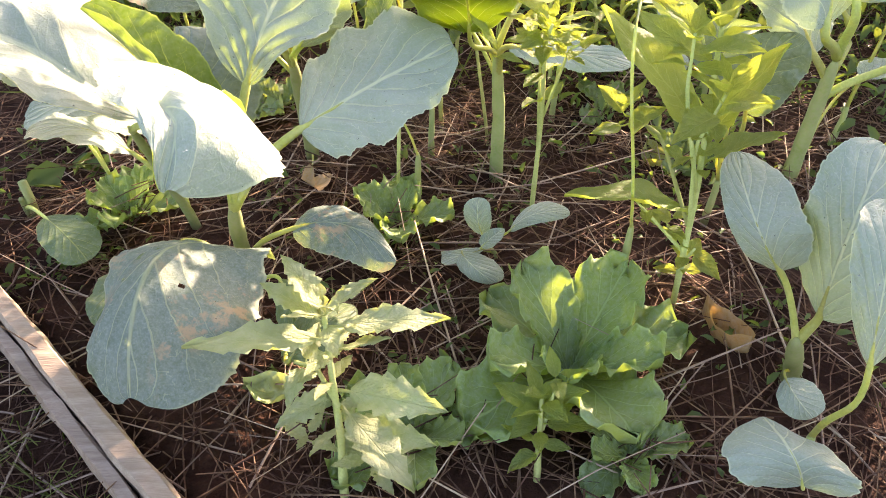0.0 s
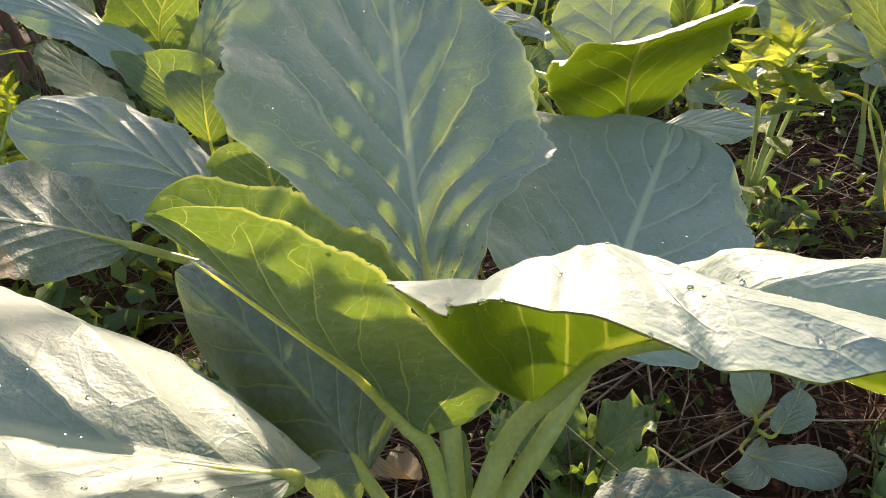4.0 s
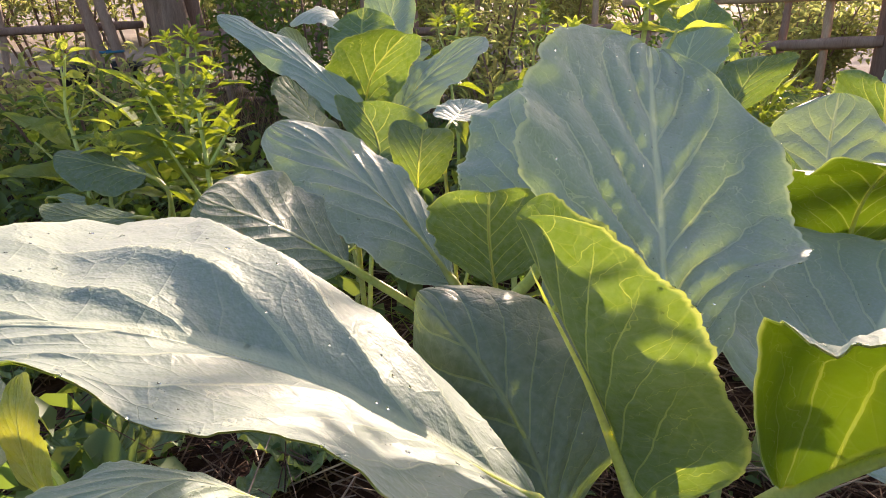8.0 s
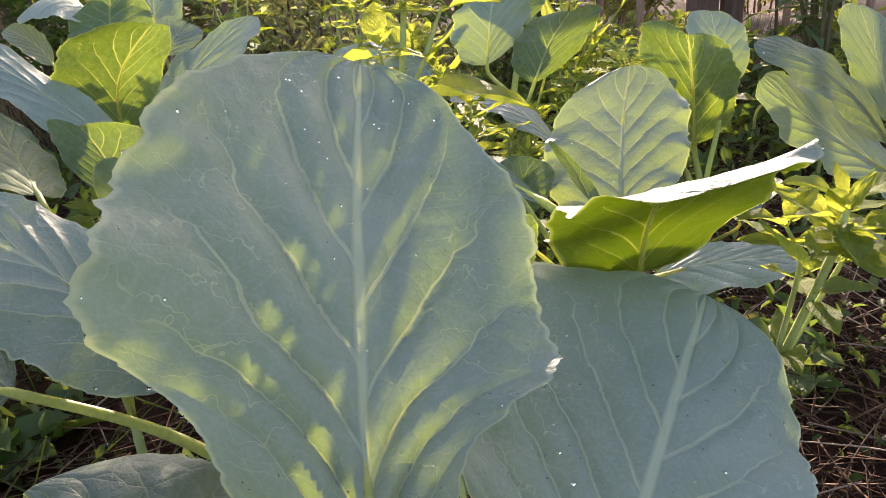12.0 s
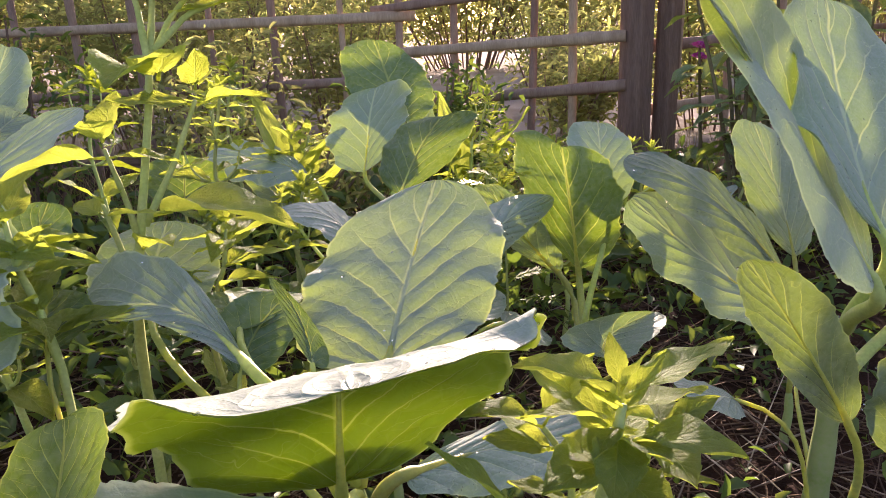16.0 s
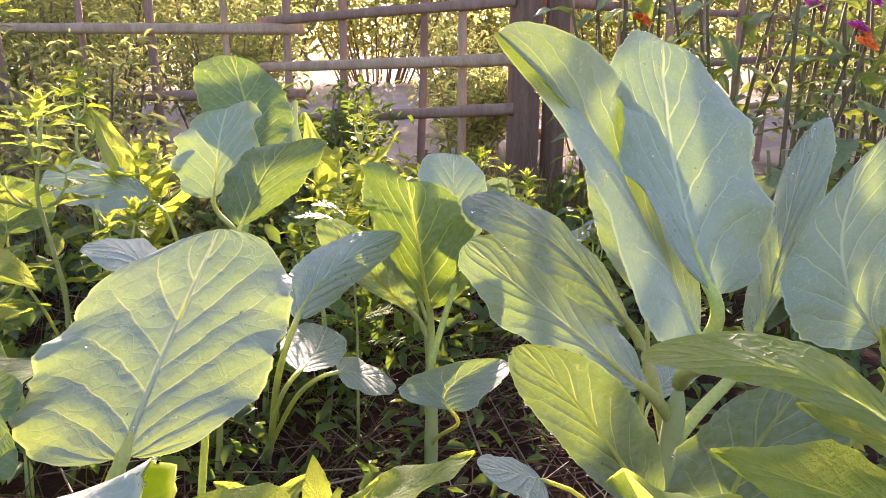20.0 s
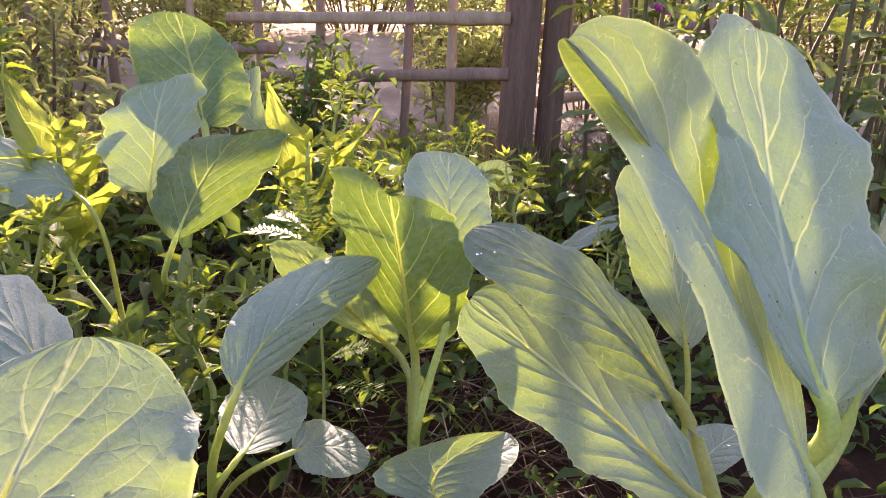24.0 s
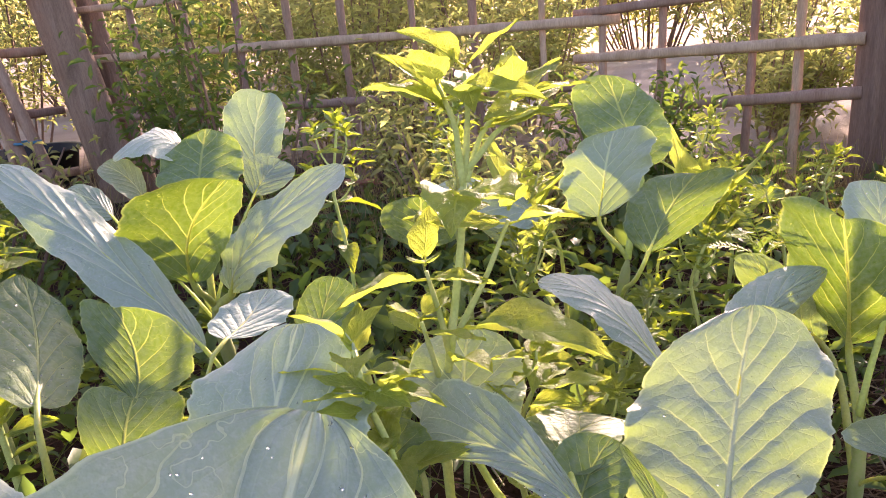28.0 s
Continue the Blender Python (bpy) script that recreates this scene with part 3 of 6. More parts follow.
collard_leaf(pl, (-0.279, 1.306, 0.316), (-0.272, 1.316, 0.357), (-0.261, 1.335, 0.382), [(0.5, (-0.303, 1.338, 0.379), (-0.227, 1.324, 0.361))], node=0.8, rip=0.5, q=0.5, kind=1)
collard_leaf(pl, (-0.238, 1.037, 0.277), (-0.204, 1.026, 0.335), (-0.192, 1.028, 0.400), [(0.5, (-0.227, 1.062, 0.327), (-0.151, 1.010, 0.335))], node=0.9, rip=0.5)
collard_leaf(pl, (-0.262, 1.100, 0.020), (-0.253, 1.034, 0.018), (-0.226, 1.074, 0.015), [(0.5, (-0.271, 1.046, 0.022), (-0.239, 1.008, 0.028))], node=0.1, rip=0.5, yel=4)
pl = collard('tall collard plant with upright cupped leaves', [(-0.190, 1.880, 0.000), (-0.190, 1.870, 0.150), (-0.200, 1.850, 0.260)], 0.012)
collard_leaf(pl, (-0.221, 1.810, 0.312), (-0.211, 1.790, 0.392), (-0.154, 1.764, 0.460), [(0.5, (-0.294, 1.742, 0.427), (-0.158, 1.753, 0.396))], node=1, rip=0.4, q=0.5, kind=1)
collard_leaf(pl, (-0.170, 1.839, 0.279), (-0.123, 1.814, 0.364), (0.013, 1.842, 0.445), [(0.5, (-0.150, 1.849, 0.370), (-0.096, 1.739, 0.359))], node=1, rip=0.6, pk=2)
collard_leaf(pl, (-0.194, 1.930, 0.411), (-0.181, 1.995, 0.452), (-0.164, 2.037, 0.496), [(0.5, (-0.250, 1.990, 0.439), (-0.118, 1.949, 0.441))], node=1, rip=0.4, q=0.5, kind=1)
collard_leaf(pl, (-0.203, 2.034, 0.448), (-0.244, 2.062, 0.492), (-0.311, 2.053, 0.470), [(0.5, (-0.231, 2.114, 0.495), (-0.259, 2.004, 0.470))], node=0.9, rip=0.3)
collard_leaf(pl, (-0.108, 1.982, 0.387), (-0.083, 2.005, 0.412), (-0.051, 2.023, 0.429), [(0.5, (-0.109, 2.022, 0.437), (-0.048, 1.990, 0.400))], node=1, rip=0.3)
collard_leaf(pl, (-0.280, 2.039, 0.392), (-0.300, 2.058, 0.430), (-0.333, 2.056, 0.456), [(0.5, (-0.285, 2.081, 0.445), (-0.321, 2.030, 0.424))], node=0.8, rip=0.3)
collard_leaf(pl, (-0.320, 1.942, 0.393), (-0.344, 1.958, 0.420), (-0.379, 1.975, 0.437), [(0.5, (-0.336, 1.982, 0.431), (-0.356, 1.936, 0.407))], node=0.8, rip=0.3)
pl = collard('collard plant with broad sunlit backlit leaves', [(0.070, 1.090, 0.000), (0.072, 1.085, 0.120), (0.065, 1.070, 0.250)], 0.012)
collard_leaf(pl, (0.102, 1.092, 0.318), (0.149, 1.142, 0.361), (0.207, 1.194, 0.415), [(0.5, (0.072, 1.167, 0.350), (0.213, 1.116, 0.349))], node=1, rip=0.4, q=0.5, pk=2, kind=2)
collard_leaf(pl, (0.020, 0.985, 0.319), (0.014, 0.961, 0.386), (-0.007, 0.897, 0.4165), [(0.5, (-0.075, 0.967, 0.391), (0.080, 0.912, 0.405))], node=1, rip=0.3, q=0.45, duo=-1)
collard_leaf(pl, (0.038, 1.060, 0.349), (0.042, 1.083, 0.367), (0.035, 1.104, 0.390), [(0.5, (0.034, 1.091, 0.373), (0.050, 1.068, 0.356))], node=1, rip=0.3, kind=1)
collard_leaf(pl, (0.005, 1.080, 0.351), (-0.019, 1.162, 0.366), (-0.065, 1.210, 0.357), [(0.5, (-0.015, 1.217, 0.388), (-0.027, 1.151, 0.359))], node=1, rip=0.4)
collard_leaf(pl, (0.086, 1.037, 0.270), (0.171, 1.033, 0.262), (0.262, 1.010, 0.245), [(0.5, (0.204, 1.052, 0.266), (0.138, 1.011, 0.251))], node=0.8, rip=0.6)
collard_leaf(pl, (0.012, 1.126, 0.323), (0.032, 1.146, 0.342), (0.060, 1.161, 0.356), [(0.5, (0.012, 1.162, 0.353), (0.048, 1.124, 0.338))], node=0.9, rip=0.3, kind=1)
collard_leaf(pl, (0.022, 1.152, 0.343), (0.051, 1.197, 0.340), (0.096, 1.214, 0.333), [(0.5, (0.021, 1.221, 0.349), (0.064, 1.163, 0.347))], node=0.8, rip=0.4, kind=1)
collard_leaf(pl, (-0.022, 1.232, 0.340), (-0.008, 1.278, 0.358), (0.017, 1.324, 0.385), [(0.5, (-0.053, 1.293, 0.362), (0.040, 1.261, 0.354))], node=0.8, rip=0.4, q=0.5)
pl = collard('young collard plant with a glowing round leaf on long petioles', [(0.500, 1.330, 0.000), (0.505, 1.335, 0.100), (0.510, 1.345, 0.150)], 0.009)
collard_leaf(pl, (0.562, 1.415, 0.205), (0.535, 1.400, 0.295), (0.521, 1.404, 0.381), [(0.55, (0.513, 1.493, 0.351), (0.587, 1.362, 0.311))], node=1, rip=0.4, q=0.45, kind=1)
collard_leaf(pl, (0.568, 1.467, 0.185), (0.507, 1.474, 0.255), (0.450, 1.472, 0.331), [(0.5, (0.472, 1.494, 0.263), (0.536, 1.454, 0.261))], node=0.9, rip=0.4)
collard_leaf(pl, (0.598, 1.402, 0.290), (0.615, 1.431, 0.353), (0.653, 1.479, 0.392), [(0.5, (0.568, 1.449, 0.367), (0.635, 1.387, 0.354))], node=1, rip=0.4, q=0.5)
collard_leaf(pl, (0.477, 1.263, 0.150), (0.492, 1.282, 0.166), (0.549, 1.263, 0.192), [(0.5, (0.439, 1.301, 0.178), (0.495, 1.227, 0.176))], node=0.3, rip=0.4)
pl = collard('large collard plant with tall upright glaucous leaves', [(0.585, 1.060, 0.000), (0.590, 1.060, 0.120), (0.592, 1.055, 0.230)], 0.013)
collard_leaf(pl, (0.531, 1.004, 0.309), (0.515, 1.084, 0.435), (0.333, 1.040, 0.550), [(0.3, (0.625, 1.100, 0.400), (0.452, 1.007, 0.350)), (0.55, (0.585, 1.100, 0.470), (0.444, 1.042, 0.435)), (0.85, (0.445, 1.070, 0.545), (0.397, 1.078, 0.518))], node=1, rip=0.3, nar=1, br=0.012, bx=0.012)
collard_leaf(pl, (0.570, 1.018, 0.337), (0.575, 1.071, 0.437), (0.633, 1.138, 0.546), [(0.5, (0.514, 1.088, 0.479), (0.687, 1.047, 0.412))], node=1, rip=0.4)
collard_leaf(pl, (0.713, 1.048, 0.254), (0.751, 1.054, 0.350), (0.810, 1.072, 0.454), [(0.5, (0.739, 1.077, 0.316), (0.796, 1.037, 0.401))], node=1, rip=0.5)
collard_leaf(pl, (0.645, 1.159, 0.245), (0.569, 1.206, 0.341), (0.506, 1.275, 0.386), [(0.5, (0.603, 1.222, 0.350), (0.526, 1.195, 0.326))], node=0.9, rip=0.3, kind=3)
collard_leaf(pl, (0.569, 1.081, 0.223), (0.551, 1.180, 0.270), (0.475, 1.237, 0.349), [(0.5, (0.617, 1.214, 0.285), (0.510, 1.179, 0.249))], node=0.9, rip=0.7, pk=2)
collard_leaf(pl, (0.712, 1.164, 0.133), (0.751, 1.166, 0.148), (0.798, 1.158, 0.154), [(0.5, (0.731, 1.199, 0.151), (0.743, 1.143, 0.145))], node=0.3, rip=0.4)
pl = collard('collard plant with round glowing leaves behind the basil', [(0.440, 1.780, 0.000), (0.445, 1.770, 0.140), (0.450, 1.750, 0.240)], 0.012)
collard_leaf(pl, (0.509, 1.809, 0.381), (0.525, 1.881, 0.444), (0.533, 1.949, 0.516), [(0.5, (0.462, 1.937, 0.452), (0.582, 1.830, 0.435))], node=1, rip=0.2, q=0.5, kind=1)
collard_leaf(pl, (0.427, 1.800, 0.305), (0.444, 1.807, 0.378), (0.468, 1.818, 0.441), [(0.5, (0.390, 1.860, 0.367), (0.463, 1.704, 0.416))], node=1, rip=0.4, q=0.5)
collard_leaf(pl, (0.386, 1.598, 0.307), (0.421, 1.599, 0.366), (0.457, 1.590, 0.411), [(0.5, (0.402, 1.670, 0.365), (0.492, 1.572, 0.385))], node=1, rip=0.3, q=0.5, kind=1)
pl = collard('collard plant with an arching grey-green leaf', [(0.364, 1.519, 0.000), (0.357, 1.491, 0.030), (0.350, 1.463, 0.060)], 0.007)
collard_leaf(pl, (0.342, 1.354, 0.263), (0.411, 1.394, 0.295), (0.519, 1.424, 0.314), [(0.5, (0.391, 1.428, 0.303), (0.445, 1.397, 0.273))], node=1, rip=0.3)
collard_leaf(pl, (0.386, 1.351, 0.189), (0.427, 1.364, 0.170), (0.474, 1.366, 0.140), [(0.5, (0.436, 1.400, 0.175), (0.409, 1.334, 0.164))], node=0.5, rip=0.4)
collard_leaf(pl, (0.346, 1.362, 0.199), (0.391, 1.406, 0.197), (0.422, 1.439, 0.206), [(0.5, (0.364, 1.435, 0.210), (0.413, 1.384, 0.189))], node=0.5, rip=0.4)
pl = collard('collard plant with pale stems and hanging leaves', [(0.433, 0.614, 0.000), (0.418, 0.602, 0.050), (0.392, 0.578, 0.120)], 0.012)
collard_leaf(pl, (0.349, 0.589, 0.220), (0.311, 0.595, 0.280), (0.314, 0.701, 0.300), [(0.5, (0.288, 0.607, 0.270), (0.359, 0.590, 0.290))], node=0.9, rip=0.6)
collard_leaf(pl, (0.412, 0.585, 0.150), (0.396, 0.574, 0.280), (0.445, 0.647, 0.340), [(0.5, (0.365, 0.615, 0.300), (0.455, 0.554, 0.250))], node=0.9, rip=0.5)
collard_leaf(pl, (0.393, 0.567, 0.060), (0.396, 0.538, 0.060), (0.416, 0.524, 0.040), [(0.5, (0.377, 0.533, 0.050), (0.427, 0.550, 0.060))], node=0.3, rip=0.3)
pl = collard('low collard seedling with a single round leaf on the straw', [(-0.754, 1.009, 0.000), (-0.752, 1.005, 0.020), (-0.750, 1.000, 0.030)], 0.006)
collard_leaf(pl, (-0.676, 0.934, 0.040), (-0.613, 0.873, 0.050), (-0.565, 0.826, 0.040), [(0.5, (-0.639, 0.847, 0.045), (-0.587, 0.909, 0.045))], node=1, rip=0.3, kind=1)
pl = collard('collard seedling with small blue-green leaves', [(0.060, 0.867, 0.000), (0.047, 0.852, 0.030), (0.039, 0.844, 0.050)], 0.003)
collard_leaf(pl, (0.036, 0.844, 0.060), (0.028, 0.842, 0.100), (0.032, 0.860, 0.120), [(0.5, (0.008, 0.847, 0.100), (0.048, 0.840, 0.100))], node=1, rip=0.2)
collard_leaf(pl, (0.076, 0.832, 0.080), (0.113, 0.844, 0.100), (0.166, 0.856, 0.090), [(0.5, (0.117, 0.869, 0.100), (0.111, 0.832, 0.090))], node=1, rip=0.2)
collard_leaf(pl, (0.004, 0.818, 0.050), (0.019, 0.778, 0.060), (0.049, 0.762, 0.040), [(0.5, (0.053, 0.795, 0.050), (0.003, 0.776, 0.050))], node=0.8, rip=0.2)
collard_leaf(pl, (0.034, 0.819, 0.060), (0.049, 0.817, 0.080), (0.067, 0.823, 0.090), [(0.5, (0.037, 0.826, 0.080), (0.051, 0.798, 0.080))], node=0.9, rip=0.2)
collard_leaf(pl, (0.038, 0.836, 0.040), (-0.012, 0.807, 0.050), (-0.026, 0.824, 0.040), [(0.5, (-0.013, 0.823, 0.050), (-0.013, 0.792, 0.050))], node=0.8, rip=0.2)
pl = collard('young collard plant with a few broad leaves', [(-0.243, 0.663, 0.000), (-0.239, 0.663, 0.018), (-0.237, 0.667, 0.030)], 0.006)
collard_leaf(pl, (-0.221, 0.618, 0.050), (-0.188, 0.638, 0.080), (-0.141, 0.691, 0.070), [(0.5, (-0.215, 0.681, 0.060), (-0.169, 0.618, 0.060))], node=0.9, rip=0.3, kind=1)
pl = collard('young collard plant with a few broad leaves', [(-0.607, 1.034, 0.000), (-0.603, 1.034, 0.032), (-0.601, 1.038, 0.053)], 0.006)
collard_leaf(pl, (-0.652, 1.055, 0.177), (-0.662, 1.056, 0.229), (-0.655, 1.063, 0.282), [(0.5, (-0.677, 1.061, 0.228), (-0.642, 1.036, 0.254))], node=0.9, rip=0.9, nar=1, yel=5)
collard_leaf(pl, (-0.679, 1.109, 0.206), (-0.697, 1.077, 0.253), (-0.720, 1.059, 0.274), [(0.5, (-0.698, 1.139, 0.267), (-0.691, 1.014, 0.239))], node=0.9, rip=0.6)
pl = collard('young collard plant with a few broad leaves', [(-0.336, 1.375, 0.000), (-0.332, 1.375, 0.064), (-0.330, 1.379, 0.106)], 0.006)
collard_leaf(pl, (-0.350, 1.423, 0.353), (-0.364, 1.541, 0.380), (-0.380, 1.608, 0.420), [(0.5, (-0.403, 1.510, 0.387), (-0.326, 1.531, 0.354))], node=0.9, rip=0.4, q=0.5, kind=1)
collard_leaf(pl, (-0.281, 1.481, 0.309), (-0.276, 1.513, 0.343), (-0.292, 1.554, 0.384), [(0.5, (-0.322, 1.538, 0.374), (-0.216, 1.456, 0.360))], node=0.9, rip=0.4, kind=1)
pl = collard('young collard plant with a few broad leaves', [(-0.200, 1.401, 0.000), (-0.196, 1.401, 0.066), (-0.194, 1.405, 0.110)], 0.006)
collard_leaf(pl, (-0.186, 1.449, 0.368), (-0.161, 1.486, 0.372), (-0.136, 1.526, 0.383), [(0.5, (-0.194, 1.497, 0.375), (-0.124, 1.473, 0.369))], node=0.9, rip=0.5)
collard_leaf(pl, (-0.096, 1.510, 0.308), (-0.082, 1.537, 0.335), (-0.059, 1.563, 0.370), [(0.5, (-0.108, 1.548, 0.344), (-0.049, 1.525, 0.333))], node=0.9, rip=0.5, kind=1)
pl = collard('young collard plant with a few broad leaves', [(-0.210, 1.669, 0.000), (-0.206, 1.669, 0.052), (-0.204, 1.673, 0.087)], 0.006)
collard_leaf(pl, (-0.215, 1.619, 0.291), (-0.333, 1.745, 0.418), (-0.452, 1.918, 0.494), [(0.5, (-0.305, 1.781, 0.422), (-0.354, 1.709, 0.391))], node=0.9, rip=0.9, pk=2)
pl = collard('young collard plant with a few broad leaves', [(-0.110, 2.066, 0.000), (-0.106, 2.066, 0.071), (-0.104, 2.070, 0.118)], 0.006)
collard_leaf(pl, (-0.090, 2.111, 0.394), (-0.081, 2.153, 0.459), (-0.048, 2.189, 0.530), [(0.5, (-0.131, 2.181, 0.493), (-0.029, 2.137, 0.460))], node=0.9, rip=0.4)
pl = collard('young collard plant with a few broad leaves', [(-0.070, 1.007, 0.000), (-0.066, 1.007, 0.059), (-0.064, 1.011, 0.099)], 0.006)
collard_leaf(pl, (-0.113, 0.981, 0.330), (-0.100, 0.986, 0.360), (-0.092, 0.998, 0.386), [(0.5, (-0.122, 0.998, 0.358), (-0.081, 0.972, 0.378))], node=0.9, rip=0.3, kind=1)
pl = collard('young collard plant with a few broad leaves', [(-0.049, 1.163, 0.000), (-0.045, 1.163, 0.062), (-0.043, 1.167, 0.103)], 0.006)
collard_leaf(pl, (-0.092, 1.190, 0.345), (-0.088, 1.215, 0.359), (-0.084, 1.240, 0.370), [(0.5, (-0.120, 1.227, 0.362), (-0.061, 1.197, 0.363))], node=0.9, rip=0.4, kind=1)
pl = collard('young collard plant with a few broad leaves', [(0.190, 1.275, 0.000), (0.194, 1.275, 0.053), (0.196, 1.279, 0.088)], 0.006)
collard_leaf(pl, (0.217, 1.317, 0.295), (0.205, 1.424, 0.337), (0.180, 1.519, 0.334), [(0.5, (0.238, 1.456, 0.333), (0.181, 1.406, 0.329))], node=0.9, rip=0.4)
pl = collard('young collard plant with a few broad leaves', [(0.410, 0.951, 0.000), (0.414, 0.951, 0.047), (0.416, 0.955, 0.079)], 0.006)
collard_leaf(pl, (0.368, 0.925, 0.263), (0.318, 0.938, 0.338), (0.259, 0.936, 0.399), [(0.5, (0.350, 0.927, 0.339), (0.295, 0.940, 0.330))], node=0.9, rip=0.4, kind=3)
collard_leaf(pl, (0.401, 0.894, 0.235), (0.398, 0.883, 0.305), (0.425, 0.861, 0.365), [(0.5, (0.352, 0.903, 0.310), (0.435, 0.852, 0.287))], node=0.9, rip=0.3, kind=3)
collard_leaf(pl, (0.343, 0.995, 0.257), (0.332, 1.005, 0.260), (0.310, 1.024, 0.266), [(0.5, (0.340, 1.025, 0.260), (0.325, 0.982, 0.254))], node=0.9, rip=0.4)
pl = collard('young collard plant with a few broad leaves', [(0.230, 0.771, 0.000), (0.234, 0.771, 0.083), (0.236, 0.775, 0.138)], 0.006)
# leaf of the tall basil, built here with the collard helper
collard_leaf(pl, (0.191, 0.739, 0.460), (0.194, 0.772, 0.466), (0.181, 0.808, 0.461), [(0.5, (0.205, 0.778, 0.470), (0.188, 0.769, 0.463))], node=0.9, rip=0.3, nar=1, yel=1)
pl = collard('young collard plant with a few broad leaves', [(0.643, 0.960, 0.000), (0.647, 0.960, 0.055), (0.649, 0.964, 0.091)], 0.006)
collard_leaf(pl, (0.668, 0.917, 0.304), (0.634, 0.947, 0.387), (0.678, 0.944, 0.472), [(0.5, (0.589, 0.968, 0.347), (0.683, 0.911, 0.392))], node=0.9, rip=0.3)
pl = collard('young collard plant with a few broad leaves', [(0.709, 1.178, 0.000), (0.713, 1.178, 0.042), (0.715, 1.182, 0.071)], 0.006)
collard_leaf(pl, (0.745, 1.213, 0.236), (0.749, 1.244, 0.309), (0.763, 1.301, 0.397), [(0.5, (0.725, 1.287, 0.330), (0.787, 1.227, 0.312))], node=0.9, rip=0.5)
pl = collard('young collard plant with a few broad leaves', [(0.388, 1.845, 0.000), (0.392, 1.845, 0.053), (0.394, 1.849, 0.088)], 0.006)
collard_leaf(pl, (0.358, 1.885, 0.294), (0.308, 1.989, 0.318), (0.239, 2.095, 0.311), [(0.5, (0.327, 2.047, 0.340), (0.276, 1.936, 0.285))], node=0.9, rip=0.4)
collard_leaf(pl, (0.360, 1.975, 0.206), (0.361, 2.044, 0.265), (0.330, 2.120, 0.314), [(0.5, (0.303, 2.092, 0.263), (0.397, 1.987, 0.265))], node=0.9, rip=0.4)
pl = collard('young collard plant with a few broad leaves', [(0.638, 1.947, 0.000), (0.642, 1.947, 0.060), (0.644, 1.951, 0.100)], 0.006)
collard_leaf(pl, (0.677, 1.979, 0.332), (0.658, 2.010, 0.366), (0.681, 2.020, 0.427), [(0.5, (0.635, 2.025, 0.356), (0.681, 1.999, 0.384))], node=0.9, rip=0.4)
pl = collard('young collard plant with a few broad leaves', [(0.200, 1.919, 0.000), (0.204, 1.919, 0.047), (0.206, 1.923, 0.078)], 0.006)
collard_leaf(pl, (0.157, 1.944, 0.260), (0.164, 1.955, 0.304), (0.171, 1.965, 0.344), [(0.5, (0.102, 1.996, 0.305), (0.224, 1.911, 0.295))], node=0.9, rip=0.3, kind=1)
pl = collard('young collard plant with a few broad leaves', [(0.982, 2.006, 0.000), (0.986, 2.006, 0.038), (0.988, 2.010, 0.063)], 0.006)
collard_leaf(pl, (0.940, 1.978, 0.210), (0.937, 1.993, 0.235), (0.926, 2.015, 0.262), [(0.5, (0.909, 2.018, 0.239), (0.968, 1.966, 0.231))], node=0.9, rip=0.3, kind=1)
pl = collard('young collard plant with a few broad leaves', [(1.086, 1.924, 0.000), (1.090, 1.924, 0.039), (1.092, 1.928, 0.065)], 0.006)
collard_leaf(pl, (1.058, 1.883, 0.215), (1.086, 1.867, 0.232), (1.115, 1.851, 0.248), [(0.5, (1.073, 1.885, 0.246), (1.097, 1.844, 0.202))], node=0.9, rip=0.3)
pl = collard('young collard plant with a few broad leaves', [(1.030, 1.665, 0.000), (1.034, 1.665, 0.028), (1.036, 1.669, 0.047)], 0.006)
collard_leaf(pl, (1.009, 1.619, 0.157), (1.055, 1.596, 0.189), (1.104, 1.570, 0.220), [(0.5, (1.065, 1.617, 0.191), (1.044, 1.575, 0.183))], node=0.9, rip=0.3)
pl = collard('young collard plant with a few broad leaves', [(0.384, 0.477, 0.000), (0.388, 0.477, 0.045), (0.390, 0.481, 0.075)], 0.006)
collard_leaf(pl, (0.367, 0.430, 0.250), (0.371, 0.471, 0.330), (0.401, 0.532, 0.350), [(0.5, (0.349, 0.498, 0.340), (0.408, 0.478, 0.330))], node=0.9, rip=0.6)
collard_leaf(pl, (0.341, 0.401, 0.100), (0.323, 0.414, 0.140), (0.318, 0.469, 0.120), [(0.5, (0.265, 0.409, 0.120), (0.388, 0.395, 0.120))], node=0.9, rip=0.6)
pl = collard('young collard plant with a few broad leaves', [(-0.598, 1.732, 0.000), (-0.594, 1.732, 0.050), (-0.592, 1.736, 0.083)], 0.006)
collard_leaf(pl, (-0.592, 1.683, 0.277), (-0.654, 1.710, 0.294), (-0.721, 1.738, 0.307), [(0.5, (-0.649, 1.756, 0.301), (-0.662, 1.655, 0.261))], node=0.9, rip=0.3, nar=1, kind=1)
pl = collard('young collard plant with a few broad leaves', [(-0.604, 1.562, 0.000), (-0.600, 1.562, 0.047), (-0.598, 1.566, 0.079)], 0.006)
collard_leaf(pl, (-0.601, 1.512, 0.262), (-0.661, 1.512, 0.269), (-0.712, 1.523, 0.283), [(0.5, (-0.663, 1.549, 0.276), (-0.659, 1.473, 0.256))], node=0.9, rip=0.3, nar=1, kind=1)
pl = collard('young collard plant with a few broad leaves', [(-0.720, 1.868, 0.000), (-0.716, 1.868, 0.040), (-0.714, 1.872, 0.066)], 0.006)
